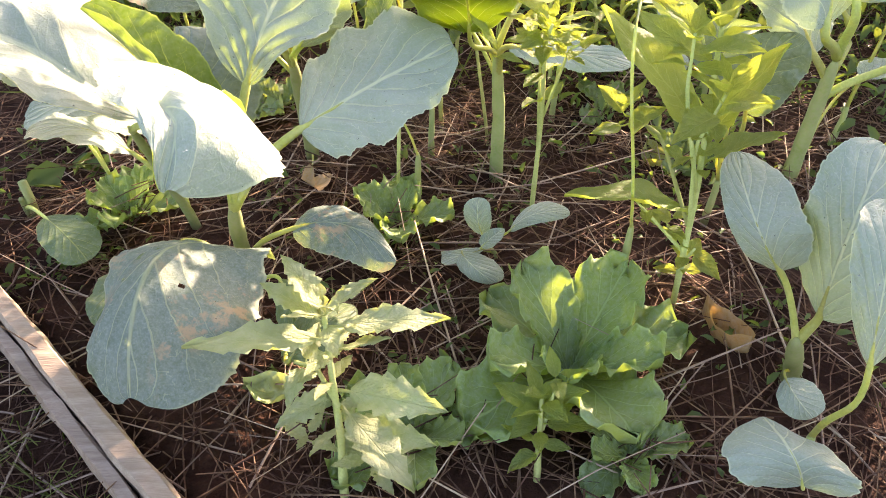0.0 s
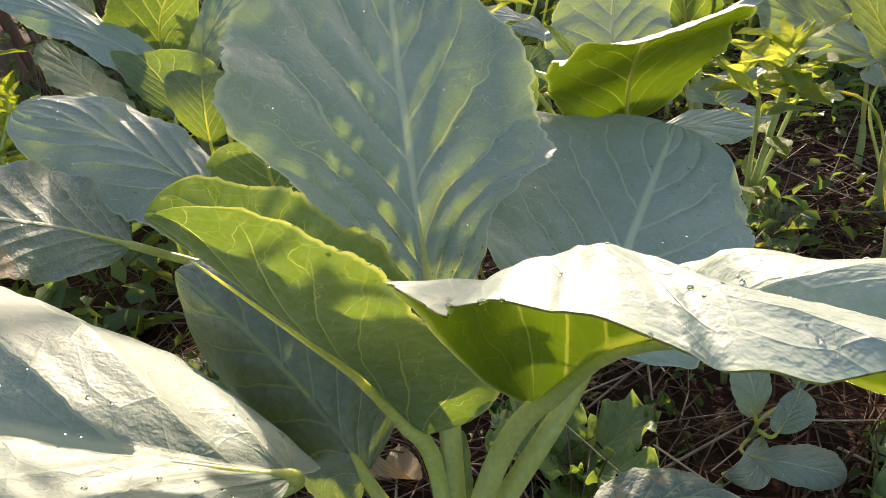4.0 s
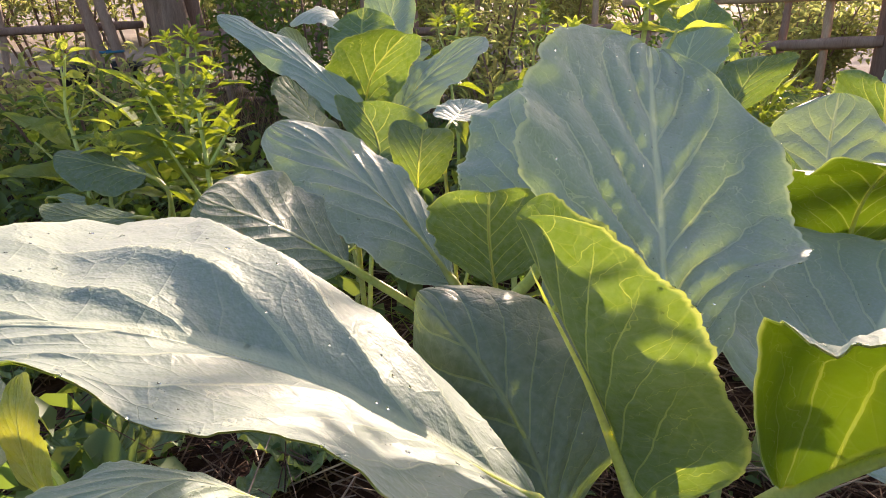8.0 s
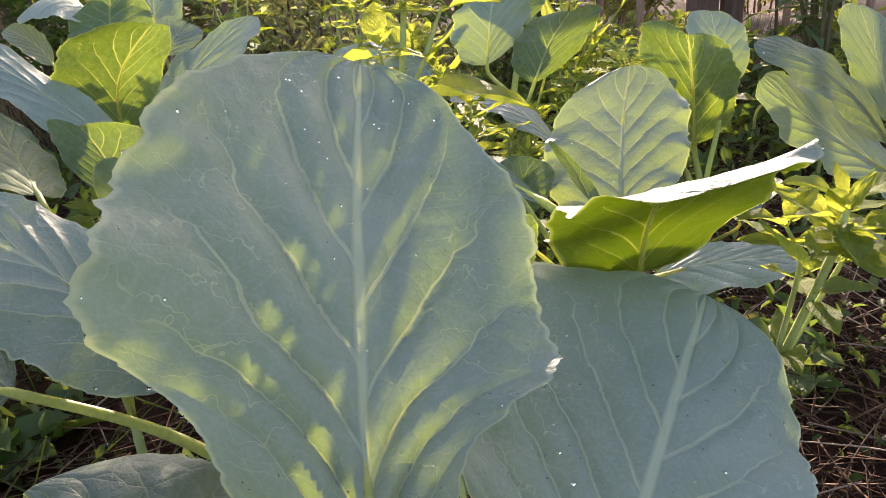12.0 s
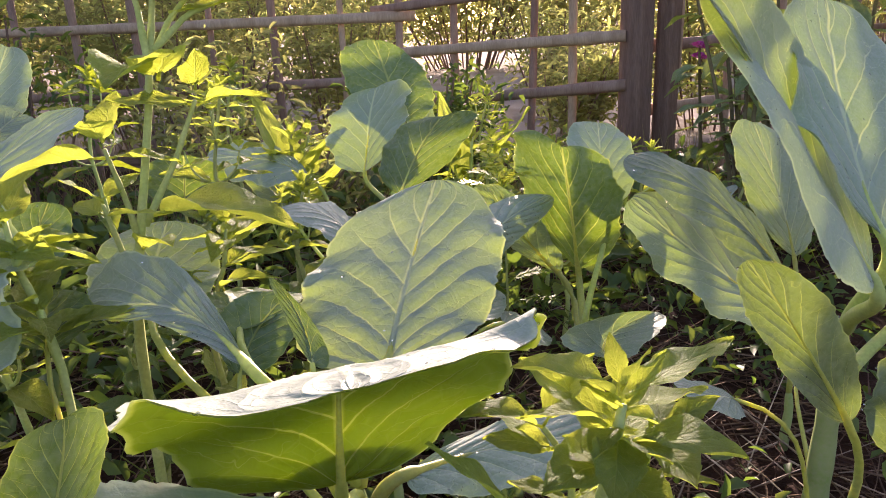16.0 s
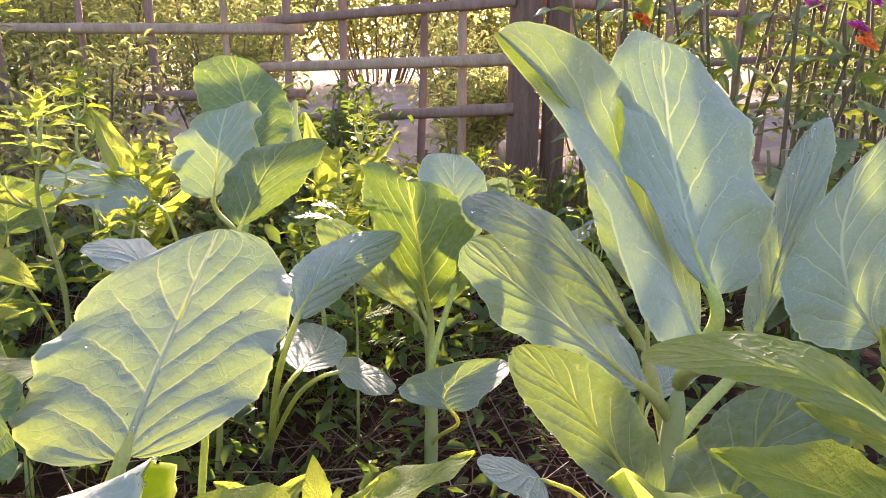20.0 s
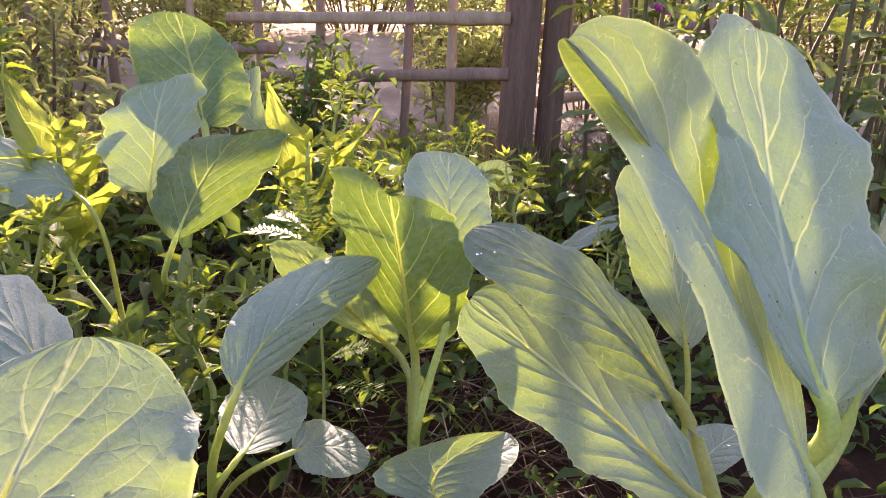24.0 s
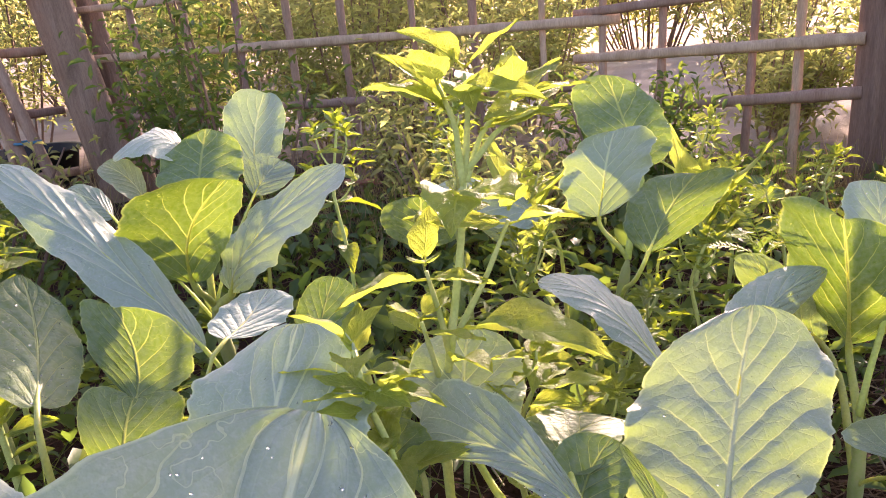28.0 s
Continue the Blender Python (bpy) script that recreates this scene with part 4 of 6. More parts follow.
collard_leaf(pl, (-0.744, 1.824, 0.220), (-0.710, 1.810, 0.212), (-0.672, 1.793, 0.201), [(0.5, (-0.709, 1.814, 0.223), (-0.711, 1.806, 0.202))], node=0.9, rip=0.3, nar=1)


# ---- basil, lettuce and other herbs ----
def herb_leaf(name, material, length=1.0, width=0.42, fold=0.25, droop=0.35, teeth=9, seed=0, frill=0.0, bite=0.10):
    """A toothed leaf, one long, along +y with its stalk at the origin."""
    nu, nv = 28, 8
    verts, uvs, faces = [], [], []
    for i in range(nu + 1):
        u = i / nu
        w = width * math.sin(math.pi * min(1, u * 0.985 + 0.012) ** 0.72) ** 0.9
        tooth = 1 - bite * ((u * teeth) % 1.0)
        for j in range(nv + 1):
            v = 2 * j / nv - 1
            a = abs(v)
            x = v * w * (1 - (1 - tooth) * a ** 4)
            z = -droop * u * u * 0.8 + fold * a * w + 0.05 * math.sin(u * 11 + a * 4 + seed) * a * width * 2 + frill * math.sin(u * 31 + v * 3 + seed) * a ** 3 * width
            z += 0.02 * noise.noise(Vector((u * 5 + seed, v * 3, seed)))
            verts.append((x * length, (0.12 + u * 0.88) * length, z * length))
            uvs.append((j / nv, u))
    for i in range(nu):
        for j in range(nv):
            f = i * (nv + 1) + j
            faces.append((f, f + 1, f + nv + 2, f + nv + 1))
    k = len(verts)
    sv, sf = tube([(0, 0, 0), (0, 0.07 * length, 0.0), (0, 0.16 * length, -0.004 * length)], [0.020 * length, 0.016 * length, 0.012 * length], 5)
    verts += [tuple(p) for p in sv]
    uvs += [(0.5, 0.1)] * len(sv)
    faces += [tuple(i + k for i in f) for f in sf]
    return mesh_of(name, verts, faces, material, uvs)


BASIL = [herb_leaf("basil_leaf", M_BASIL, 1, 0.20 + 0.025 * s, 0.25 + 0.12 * s, 0.15 + 0.17 * s, 8, s) for s in range(3)]
BRIGHT = [herb_leaf("basil_leaf", M_BRIGHT_BASIL, 1, 0.21 + 0.025 * s, 0.2 + 0.12 * s, 0.05 + 0.13 * s, 6, s + 5) for s in range(3)]


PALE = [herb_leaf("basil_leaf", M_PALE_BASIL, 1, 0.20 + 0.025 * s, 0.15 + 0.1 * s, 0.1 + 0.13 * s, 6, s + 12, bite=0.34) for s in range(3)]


def herb(label, stems, crowns, singles, look_kind, thick, seed):
    """A branching herb: stems through given points, leaf crowns at stem ends, and single leaves from foot to tip."""
    rnd = random.Random(seed)
    base = Vector(stems[0][0])
    ob = thing("basil_plant", base, label, "herb plant", "basil among the collards")
    kinds = (BASIL, BRIGHT, PALE)[look_kind]
    for k, line in enumerate(stems):
        n = 16 if k == 0 else 9
        pts = [along_smooth(line, i / n) - base for i in range(n + 1)]
        if k == 0:
            pts[0].z -= 0.015
        r = thick if k == 0 else thick * 0.62
        v, f = tube(pts, [r * (1.12 - 0.5 * i / n) * (1 + 0.14 * (i % 4 == 2)) for i in range(n + 1)], 7)
        part("stem", mesh_of("stem", v, f, M_HERB_STEM), ob)

    def leaf(at, direction, length, roll=0.0):
        d = direction.normalized()
        x = d.cross(Vector((0, 0, 1)))
        x = x.normalized() if x.length > 0.1 else Vector((1, 0, 0))
        m = Matrix((x, d, x.cross(d))).transposed().to_4x4()
        lf = part("leaf", rnd.choice(kinds), ob)
        lf.matrix_basis = Matrix.Translation(at - base) @ m @ Matrix.Rotation(roll, 4, "Y") @ Matrix.Diagonal((length, length, length, 1))

    for k, line in enumerate(stems if len(stems) < 7 else []):
        for share in ((0.42, 0.55, 0.68, 0.82) if k == 0 else (0.45, 0.75)):
            at, a = along_smooth(line, share), rnd.uniform(0, 6.28)
            for h in range(2):
                size = rnd.uniform(0.035, 0.055)
                leaf(at, Vector((math.cos(a + h * math.pi), math.sin(a + h * math.pi), rnd.uniform(0.0, 0.6))), size, rnd.uniform(-0.4, 0.4))
    for at, tip in singles:
        d = Vector(tip) - Vector(at)
        leaf(Vector(at), d + Vector((0, 0, 0.12 * d.length)), d.length * 1.04, rnd.uniform(-0.3, 0.3))
    for at, size, n in crowns:
        yaw = rnd.uniform(0, 6.28)
        for k in range(n):
            yaw += 1.57 + rnd.uniform(-0.3, 0.3)
            lift = 0.25 + 0.42 * k
            for h in range(2):
                a = yaw + h * math.pi + rnd.uniform(-0.25, 0.25)
                leaf(Vector(at) + Vector((0, 0, 0.012 * (k - n + 1))), Vector((math.cos(a), math.sin(a), lift + rnd.uniform(-0.25, 0.2))), size * (1.0 - 0.17 * k) * rnd.uniform(0.8, 1.15), rnd.uniform(-0.4, 0.4))
    return ob


def along_smooth(points, f):
    """A rounded line through the points."""
    e = 0.06
    return (along(points, f - e) + along(points, f) * 2 + along(points, f + e)) / 4 if 0 < f < 1 else along(points, f)


def basil(label, line, size, pairs=7, bright=False, seed=1, shoots=3, thick=0.0035, tuft=True, category="herb plant", spread=1.0):
    rnd = random.Random(seed)
    base = Vector(line[0])
    ob = thing("basil_plant", base, label, category, "basil among the collards")
    kinds = BRIGHT if bright else BASIL
    pts = [along(line, i / 14) - base for i in range(15)]
    pts[0].z -= 0.015
    v, f = tube(pts, [thick * (1.15 - 0.6 * i / 14) * (1 + 0.12 * (i % 2)) for i in range(15)], 7)
    part("stem", mesh_of("stem", v, f, M_HERB_STEM), ob)

    def leaf(at, yaw, pitch, length):
        lf = part("leaf", rnd.choice(kinds), ob)
        lf.matrix_basis = Matrix.Translation(at) @ Matrix.Rotation(yaw, 4, "Z") @ Matrix.Rotation(pitch, 4, "X") @ Matrix.Rotation(rnd.uniform(-0.35, 0.35), 4, "Y") @ Matrix.Diagonal((length, length, length, 1))

    def crown(at, yaw, length, n=3):
        for k in range(n):
            for h in range(2):
                leaf(at + Vector((0, 0, 0.006 * k)), yaw + k * 1.57 + h * math.pi + rnd.uniform(-0.3, 0.3), 0.35 + 0.33 * k, length * (0.95 - 0.2 * k))

    yaw = rnd.uniform(0, 6)
    for k in range(pairs):
        t = 0.28 + 0.68 * k / max(1, pairs - 1)
        at = along(line, t) - base
        yaw += math.pi / 2 + rnd.uniform(-0.25, 0.25)
        length = size * (0.72 + 0.5 * math.sin(math.pi * min(1, t + 0.05))) * rnd.uniform(0.85, 1.15)
        for h in range(2):
            if t < 0.4 and rnd.random() < 0.3:
                continue
            leaf(at, yaw + h * math.pi + rnd.uniform(-0.2, 0.2), rnd.uniform(-0.25, 0.45), length)
        if k < pairs - 1 and k >= pairs - 1 - shoots:
            for h in range(2):
                a = yaw + h * math.pi
                d = Vector((-math.sin(a), math.cos(a), 0))
                reach = size * rnd.uniform(0.7, 1.2) * spread
                end = at + d * reach * 0.75 + Vector((0, 0, reach * 0.95))
                path = bezier(at, at + d * reach * 0.4, end - Vector((0, 0, reach * 0.45)), end, 6)
                v, f = tube(path, [thick * 0.55 * (1 - 0.07 * i) for i in range(7)], 6)
                part("side_shoot", mesh_of("side_shoot", v, f, M_HERB_STEM), ob)
                leaf(path[4], a + 0.9, 0.2, size * 0.7)
                leaf(path[4], a - 2.2, 0.2, size * 0.7)
                crown(end, a, size * 0.62)
    if tuft:
        crown(along(line, 1.0) - base, yaw, size * 0.85, 4)
    return ob


def lettuce(label, place, size, leaves, seed, material=None, up=0.9):
    rnd = random.Random(seed)
    ob = thing("lettuce", place, label, "vegetable plant", "lettuces in the bed")
    for k in range(leaves):
        a = k * 2.4 + rnd.uniform(-0.2, 0.2)
        inner = k / leaves
        length = size * (1.0 - 0.45 * inner) * rnd.uniform(0.85, 1.1)
        tilt = up * (0.35 + 0.9 * inner) + rnd.uniform(-0.1, 0.1)
        nu, nv = 22, 22
        verts, uvs, faces = [], [], []
        ph = rnd.uniform(0, 6)
        for i in range(nu + 1):
            u = i / nu
            w = length * (0.10 + 0.36 * u ** 0.7) * min(1, (1.0001 - u) ** 0.35 * 1.25)
            for j in range(nv + 1):
                v = 2 * j / nv - 1
                b = abs(v)
                ang = tilt * (1 - 1.15 * u * (1 - inner * 0.7))
                y = length * u * math.cos(ang * 0.8)
                z = length * (u * math.sin(tilt) * 0.9 - 0.35 * u * u * (1 - inner)) + b * b * w * (0.35 + 0.6 * inner)
                frill = math.sin(u * 24 + v * 9 + ph) * 0.085 * length * max(b, u ** 3) ** 3 + math.sin(u * 41 - v * 7 + ph) * 0.03 * length * max(b, u ** 3) ** 3
                ragged = 1 + 0.09 * math.sin(u * 33 + ph) * b ** 4
                verts.append((v * w * ragged, y + 0.004, z + frill))
                uvs.append((j / nv, u))
        for i in range(nu):
            for j in range(nv):
                f = i * (nv + 1) + j
                faces.append((f, f + 1, f + nv + 2, f + nv + 1))
        lf = part("leaf", mesh_of("leaf", verts, faces, material or M_LETTUCE, uvs), ob)
        lf.matrix_basis = Matrix.Rotation(a, 4, "Z")
    return ob


def scatter_leaves(name, spots, size, material, label, category, rng, aspect=0.45, updown=0.6):
    """Many small folded leaves at the given places, as one mesh."""
    n = len(spots)
    c = np.asarray(spots)
    yaw, pitch, roll = rng.uniform(0, 2 * np.pi, n), rng.normal(0.15, updown, n), rng.normal(0, 0.5, n)
    s = size * rng.uniform(0.55, 1.35, n)
    d = np.stack([np.cos(yaw) * np.cos(pitch), np.sin(yaw) * np.cos(pitch), np.sin(pitch)], 1)
    e = np.stack([-np.sin(yaw), np.cos(yaw), np.zeros(n)], 1)
    up = np.cross(d, e)
    e2 = e * np.cos(roll)[:, None] + up * np.sin(roll)[:, None]
    up2 = np.cross(d, e2)
    rows = [(0.0, 0.0, 0.0), (0.35, -1.0, 0.18), (0.35, 0.0, 0.0), (0.35, 1.0, 0.18), (0.75, -0.72, 0.08), (0.75, 0.0, -0.06), (0.75, 0.72, 0.08), (1.0, 0.0, -0.16)]
    v = np.stack([c + (d * a + e2 * b * aspect * 0.5 + up2 * h) * s[:, None] for a, b, h in rows], 1).reshape(-1, 3)
    face = np.array([(0, 2, 1, 1), (0, 3, 2, 2), (1, 2, 5, 4), (2, 3, 6, 5), (4, 5, 7, 7), (5, 6, 7, 7)])
    k = (np.arange(n) * 8)[:, None, None] + face[None]
    faces = [tuple(dict.fromkeys(int(i) for i in f)) for f in k.reshape(-1, 4)]
    ob = new(name, mesh_of(name, v, faces, material))
    return tagged(ob, label, category, kind="stuff")


def scatter_sticks(name, a, b, radius, material, label, category):
    """Many thin three-sided sticks from a to b, as one mesh."""
    a, b = np.asarray(a), np.asarray(b)
    n = len(a)
    d = b - a
    d = d / np.linalg.norm(d, axis=1)[:, None]
    x = np.cross(d, np.array([0.21, 0.32, 0.92]))
    x = x / (np.linalg.norm(x, axis=1)[:, None] + 1e-9)
    y = np.cross(d, x)
    r = np.broadcast_to(np.asarray(radius, dtype=float).reshape(-1, 1), (n, 1))
    rows = []
    for base, k in ((a, 1.0), ((a + b) / 2 + np.random.RandomState(3).normal(0, 0.003, (n, 3)), 0.9), (b, 0.6)):
        for f in range(3):
            g = 2 * np.pi * f / 3
            rows.append(base + (x * np.cos(g) + y * np.sin(g)) * r * k)
    v = np.stack(rows, 1).reshape(-1, 3)
    face = [(0, 1, 4, 3), (1, 2, 5, 4), (2, 0, 3, 5), (3, 4, 7, 6), (4, 5, 8, 7), (5, 3, 6, 8)]
    k = (np.arange(n) * 9)[:, None, None] + np.array(face)[None]
    faces = [tuple(int(i) for i in f) for f in k.reshape(-1, 4)]
    ob = new(name, mesh_of(name, v, faces, material))
    return tagged(ob, label, category, kind="stuff")


# ---- ground ----
def ground_height(x, y):
    n = noise.noise(Vector((x * 3.1, y * 3.1, 0))) * 0.016 + noise.noise(Vector((x * 11, y * 11, 2))) * 0.010 + noise.noise(Vector((x * 37, y * 37, 4))) * 0.004
    edge = BOARD_A + (BOARD_B - BOARD_A) * 0.5
    s = (Vector((x, y, 0)) - BOARD_A).dot(BOARD_N)
    drop = -0.06 if s < -0.02 else (0.0 if s > 0.03 else -0.06 + 0.06 * (s + 0.02) / 0.05)
    if y > 2.6 or x > 2.2:
        drop = 0.0
    return n + drop - 0.012


BOARD_A, BOARD_B = Vector((-0.958, 1.026, 0)), Vector((-0.188, 0.291, 0))
BOARD_D = (BOARD_B - BOARD_A).normalized()
BOARD_N = Vector((-BOARD_D.y, BOARD_D.x, 0))
if BOARD_N.y < 0:
    BOARD_N = -BOARD_N


def axis(lo, hi, fine, far):
    a = list(np.arange(lo, hi, fine))
    g, step = hi, fine
    while g < far:
        a.append(g)
        step *= 1.25
        g += step
    g, step, left = lo, fine, []
    while g > -far:
        step *= 1.25
        g -= step
        left.append(g)
    return left[::-1] + a


gx, gy = axis(-1.5, 2.2, 0.02, 400), axis(0.0, 3.2, 0.02, 400)
gv = [(x, y, ground_height(x, y) if -3 < x < 4 and -3 < y < 6 else -0.02) for y in gy for x in gx]
w = len(gx)
gf = [(j * w + i, j * w + i + 1, j * w + w + i + 1, j * w + w + i) for j in range(len(gy) - 1) for i in range(w - 1)]


def ground_material():
    k = Nodes("garden_ground")
    obj = k.n("ShaderNodeTexCoord").outputs["Object"]
    sep = k.n("ShaderNodeSeparateXYZ", obj).outputs
    big, mid, fine = k.noise(5.0, 5.0, vec=obj), k.noise(28.0, 4.0, vec=obj), k.noise(180.0, 3.0, vec=obj)
    soil = k.mix(k.span(big, 0.35, 0.65), rgb(0.028, 0.012, 0.008), rgb(0.058, 0.026, 0.017))
    soil = k.mix(k.span(mid, 0.45, 0.7, 0.0, 0.7), soil, rgb(0.085, 0.042, 0.028))
    soil = k.mix(k.span(fine, 0.5, 0.8, 0.0, 0.6), soil, rgb(0.012, 0.007, 0.005))
    sand = k.mix(k.span(k.noise(1.3, 5.0, vec=obj), 0.35, 0.65), rgb(0.32, 0.25, 0.21), rgb(0.46, 0.38, 0.33))
    sand = k.mix(k.span(fine, 0.5, 0.8, 0.0, 0.35), sand, rgb(0.2, 0.15, 0.12))
    far = k.m("ADD", k.m("ADD", sep[1], k.m("MULTIPLY", sep[0], 0.75)), k.m("MULTIPLY", k.m("SUBTRACT", big, 0.5), 1.6))
    k.set(Base_Color=k.mix(k.span(far, 4.3, 5.2), soil, sand), Roughness=0.95, Specular_IOR_Level=0.15)
    k.bump(k.m("ADD", k.m("MULTIPLY", fine, 0.35), mid), 1.0, 0.01)
    return k.mat


tagged(new("ground", mesh_of("ground", gv, gf, ground_material())), "dark reddish garden soil giving way to a pale sandy lane", "ground", kind="structure")

# ---- the bed's edge board ----
def plank(name, a, b, height, thick, material, parent, z0=0.0, label="", wear=0.004, seed=0):
    """A worn plank on edge from a to b."""
    a, b = Vector(a), Vector(b)
    d = (b - a).normalized()
    s = Vector((-d.y, d.x, 0)).normalized() if abs(d.z) < 0.95 else Vector((1, 0, 0))
    up = d.cross(s) * (1 if d.cross(s).z >= 0 else -1)
    if abs(d.z) >= 0.95:
        up = Vector((0, 1, 0))
    n = max(4, int((b - a).length / 0.03))
    ring = [(-1, -1), (-1, 0.75), (-0.7, 1), (0.7, 1), (1, 0.75), (1, -1)]
    verts, faces = [], []
    for i in range(n + 1):
        c = a.lerp(b, i / n)
        for j, (x, y) in enumerate(ring):
            k = wear * noise.noise(Vector((i * 0.45 + seed, j * 1.7, seed)))
            verts.append(c + s * (x * thick / 2 + k) + up * (y * height / 2 + k) + Vector((0, 0, z0)))
    m = len(ring)
    for i in range(n):
        for j in range(m):
            t = (j + 1) % m
            faces.append((i * m + j, i * m + t, i * m + m + t, i * m + m + j))
    faces += [tuple(range(m - 1, -1, -1)), tuple(range(n * m, n * m + m))]
    return part(name, mesh_of(name, verts, faces, material, smooth=False), parent, label)


edge = thing("bed_edging", (0, 0, 0), "weathered grey split-bamboo board edging the garden bed", "garden edging", kind="structure")
plank("board", BOARD_A, BOARD_B, 0.075, 0.030, M_BOARD, edge, 0.0, seed=1)
plank("board", BOARD_A - BOARD_N * 0.026, BOARD_B - BOARD_N * 0.026, 0.066, 0.018, M_BOARD, edge, -0.006, seed=7)
plank("board", Vector((-2.4, 2.45, 0)), BOARD_A - BOARD_D * 0.02, 0.07, 0.016, M_BOARD, edge, 0.0, seed=4)

# ---- straw, litter and weeds on the bed ----
rng = np.random.default_rng(5)


def on_bed(n, x0, x1, y0, y1):
    x, y = rng.uniform(x0, x1, n), rng.uniform(y0, y1, n)
    return x, y, np.array([ground_height(a, b) for a, b in zip(x, y)])


def straw(n, box, lo, hi, rad):
    x, y, z = on_bed(n, *box)
    yaw, pitch, l = rng.uniform(0, 6.28, n), rng.normal(0.0, 0.16, n), rng.uniform(lo, hi, n)
    a = np.stack([x, y, z + rng.uniform(0.002, 0.018, n)], 1)
    b = a + np.stack([np.cos(yaw) * np.cos(pitch), np.sin(yaw) * np.cos(pitch), np.abs(np.sin(pitch))], 1) * l[:, None]
    return a, b, rng.uniform(0.5, 1.3, n) * rad


for box, n in (((-1.2, 0.9, 0.25, 1.5), 5600), ((-1.2, 1.6, 1.5, 2.6), 2500)):
    a, b, r = straw(n, box, 0.03, 0.19, 0.0013)
    scatter_sticks("straw_mulch", a, b, r, M_STRAW, "dry reddish straw and twigs strewn over the soil", "straw")


for box, n in (((-1.0, 0.7, 0.3, 1.3), 420), ((-0.4, 1.2, 1.3, 2.2), 160)):
    a, b, r = straw(n, box, 0.08, 0.26, 0.0016)
    a[:, 2] += 0.006
    b[:, 2] += 0.004
    scatter_sticks("loose_straw", a, b, r, M_PALE_STRAW, "long pale straws lying loose on the mulch", "straw")


def weed_spots(n, box, height, clump):
    """Places of small leaves, gathered in clumps."""
    m = max(4, n // 14)
    cx, cy, cz = on_bed(m, *box)
    i = rng.integers(0, m, n)
    out = np.stack([cx[i] + rng.normal(0, clump, n), cy[i] + rng.normal(0, clump, n), cz[i] + rng.uniform(0.004, 1.0, n) ** 1.2 * height], 1)
    return out


scatter_leaves("ground_weeds", weed_spots(1500, (0.2, 1.3, 1.0, 1.9), 0.10, 0.05), 0.032, M_WEED, "soft green weeds under the collards", "weeds", rng)
scatter_leaves("ground_weeds", weed_spots(1300, (-1.3, -0.45, 1.85, 2.6), 0.16, 0.06), 0.036, M_WEED, "tangle of green weeds beside the collards", "weeds", rng)
scatter_leaves("ground_weeds", weed_spots(1300, (-0.9, 0.9, 0.3, 1.6), 0.035, 0.03), 0.018, M_WEED, "low green weeds sprouting through the straw", "weeds", rng)
scatter_leaves("ground_weeds", weed_spots(130, (-0.80, -0.36, 1.12, 1.70), 0.06, 0.03), 0.060, M_WEED, "dark broad-leaved weeds in the shade of the collards", "weeds", rng, aspect=0.6)
scatter_leaves("ground_weeds", weed_spots(4800, (-1.3, 1.9, 1.6, 2.9), 0.15, 0.07), 0.052, M_WEED, "dense low weeds between the plants", "weeds", rng)
a, b, r = straw(2600, (-1.4, 1.8, 1.4, 3.6), 0.05, 0.16, 0.0012)
b[:, 2] += rng.uniform(0.02, 0.12, len(b))
scatter_sticks("grass_tufts", a, b, r, M_GRASS, "thin grass blades and weed stalks", "grass")
a, b, r = straw(1500, (-1.5, -0.2, 0.0, 0.8), 0.03, 0.08, 0.0012)
keep = ((a - np.array(BOARD_A)) @ np.array(BOARD_N)) < -0.03
b[:, 2] += 0.02
scatter_sticks("path_grass", a[keep], b[keep], r[keep], M_GRASS, "trampled grass on the path beside the bed", "grass")

# ---- fence ----
FENCE = [Vector((1.58, 2.42, 0)), Vector((1.20, 3.08, 0)), Vector((-0.5, 4.15, 0))]


def rod(name, a, b, r, material, parent, seed=0, knots=True, sides=7, label="", flat=1.0):
    """A bamboo pole with nodes from a to b; flat: its depth as a share of its height, for split canes."""
    a, b = Vector(a), Vector(b)
    n = max(6, int((b - a).length / 0.06))
    pts, rad = [], []
    for i in range(n + 1):
        t = i / n
        q = a.lerp(b, t) + Vector((noise.noise(Vector((t * 3, seed, 1))), noise.noise(Vector((t * 3, seed, 7))), 0)) * 0.010
        pts.append(q)
        rad.append(r * (1 - 0.15 * t) * (1.12 if knots and i % 5 == 2 else 1.0) * (1 + 0.08 * noise.noise(Vector((t * 9, seed, 3)))))
    v, f = tube(pts, rad, sides)
    if flat < 1:
        for k in range(len(v)):
            c = pts[k // sides]
            d = v[k] - c
            v[k] = c + Vector((d.x * flat, d.y * flat, d.z))
    return part(name, mesh_of(name, v, f, material), parent, label)


def fence_panel(ob, a, b, shares, rails, rnd):
    """One panel from a to b: upright canes at the given shares, and split-cane rails with their heights at both ends."""
    o, d = ob.location.copy(), (b - a).normalized()
    nrm = Vector((-d.y, d.x, 0))
    for t in shares:
        p = a.lerp(b, t) + d * rnd.uniform(-0.012, 0.012) - o
        rod("picket", p + Vector((0, 0, -0.05)), p + d * rnd.uniform(-0.03, 0.03) + Vector((0, 0, rnd.uniform(1.15, 1.4))), rnd.uniform(0.012, 0.017), M_BAMBOO, ob, rnd.uniform(0, 99))
    for z0, z1 in rails:
        rod("rail", a - d * 0.06 + nrm * 0.022 + Vector((0, 0, z0)) - o, b + d * 0.10 + nrm * 0.022 + Vector((0, 0, z1)) - o, rnd.uniform(0.016, 0.020), M_BAMBOO, ob, rnd.uniform(0, 99), flat=0.5)


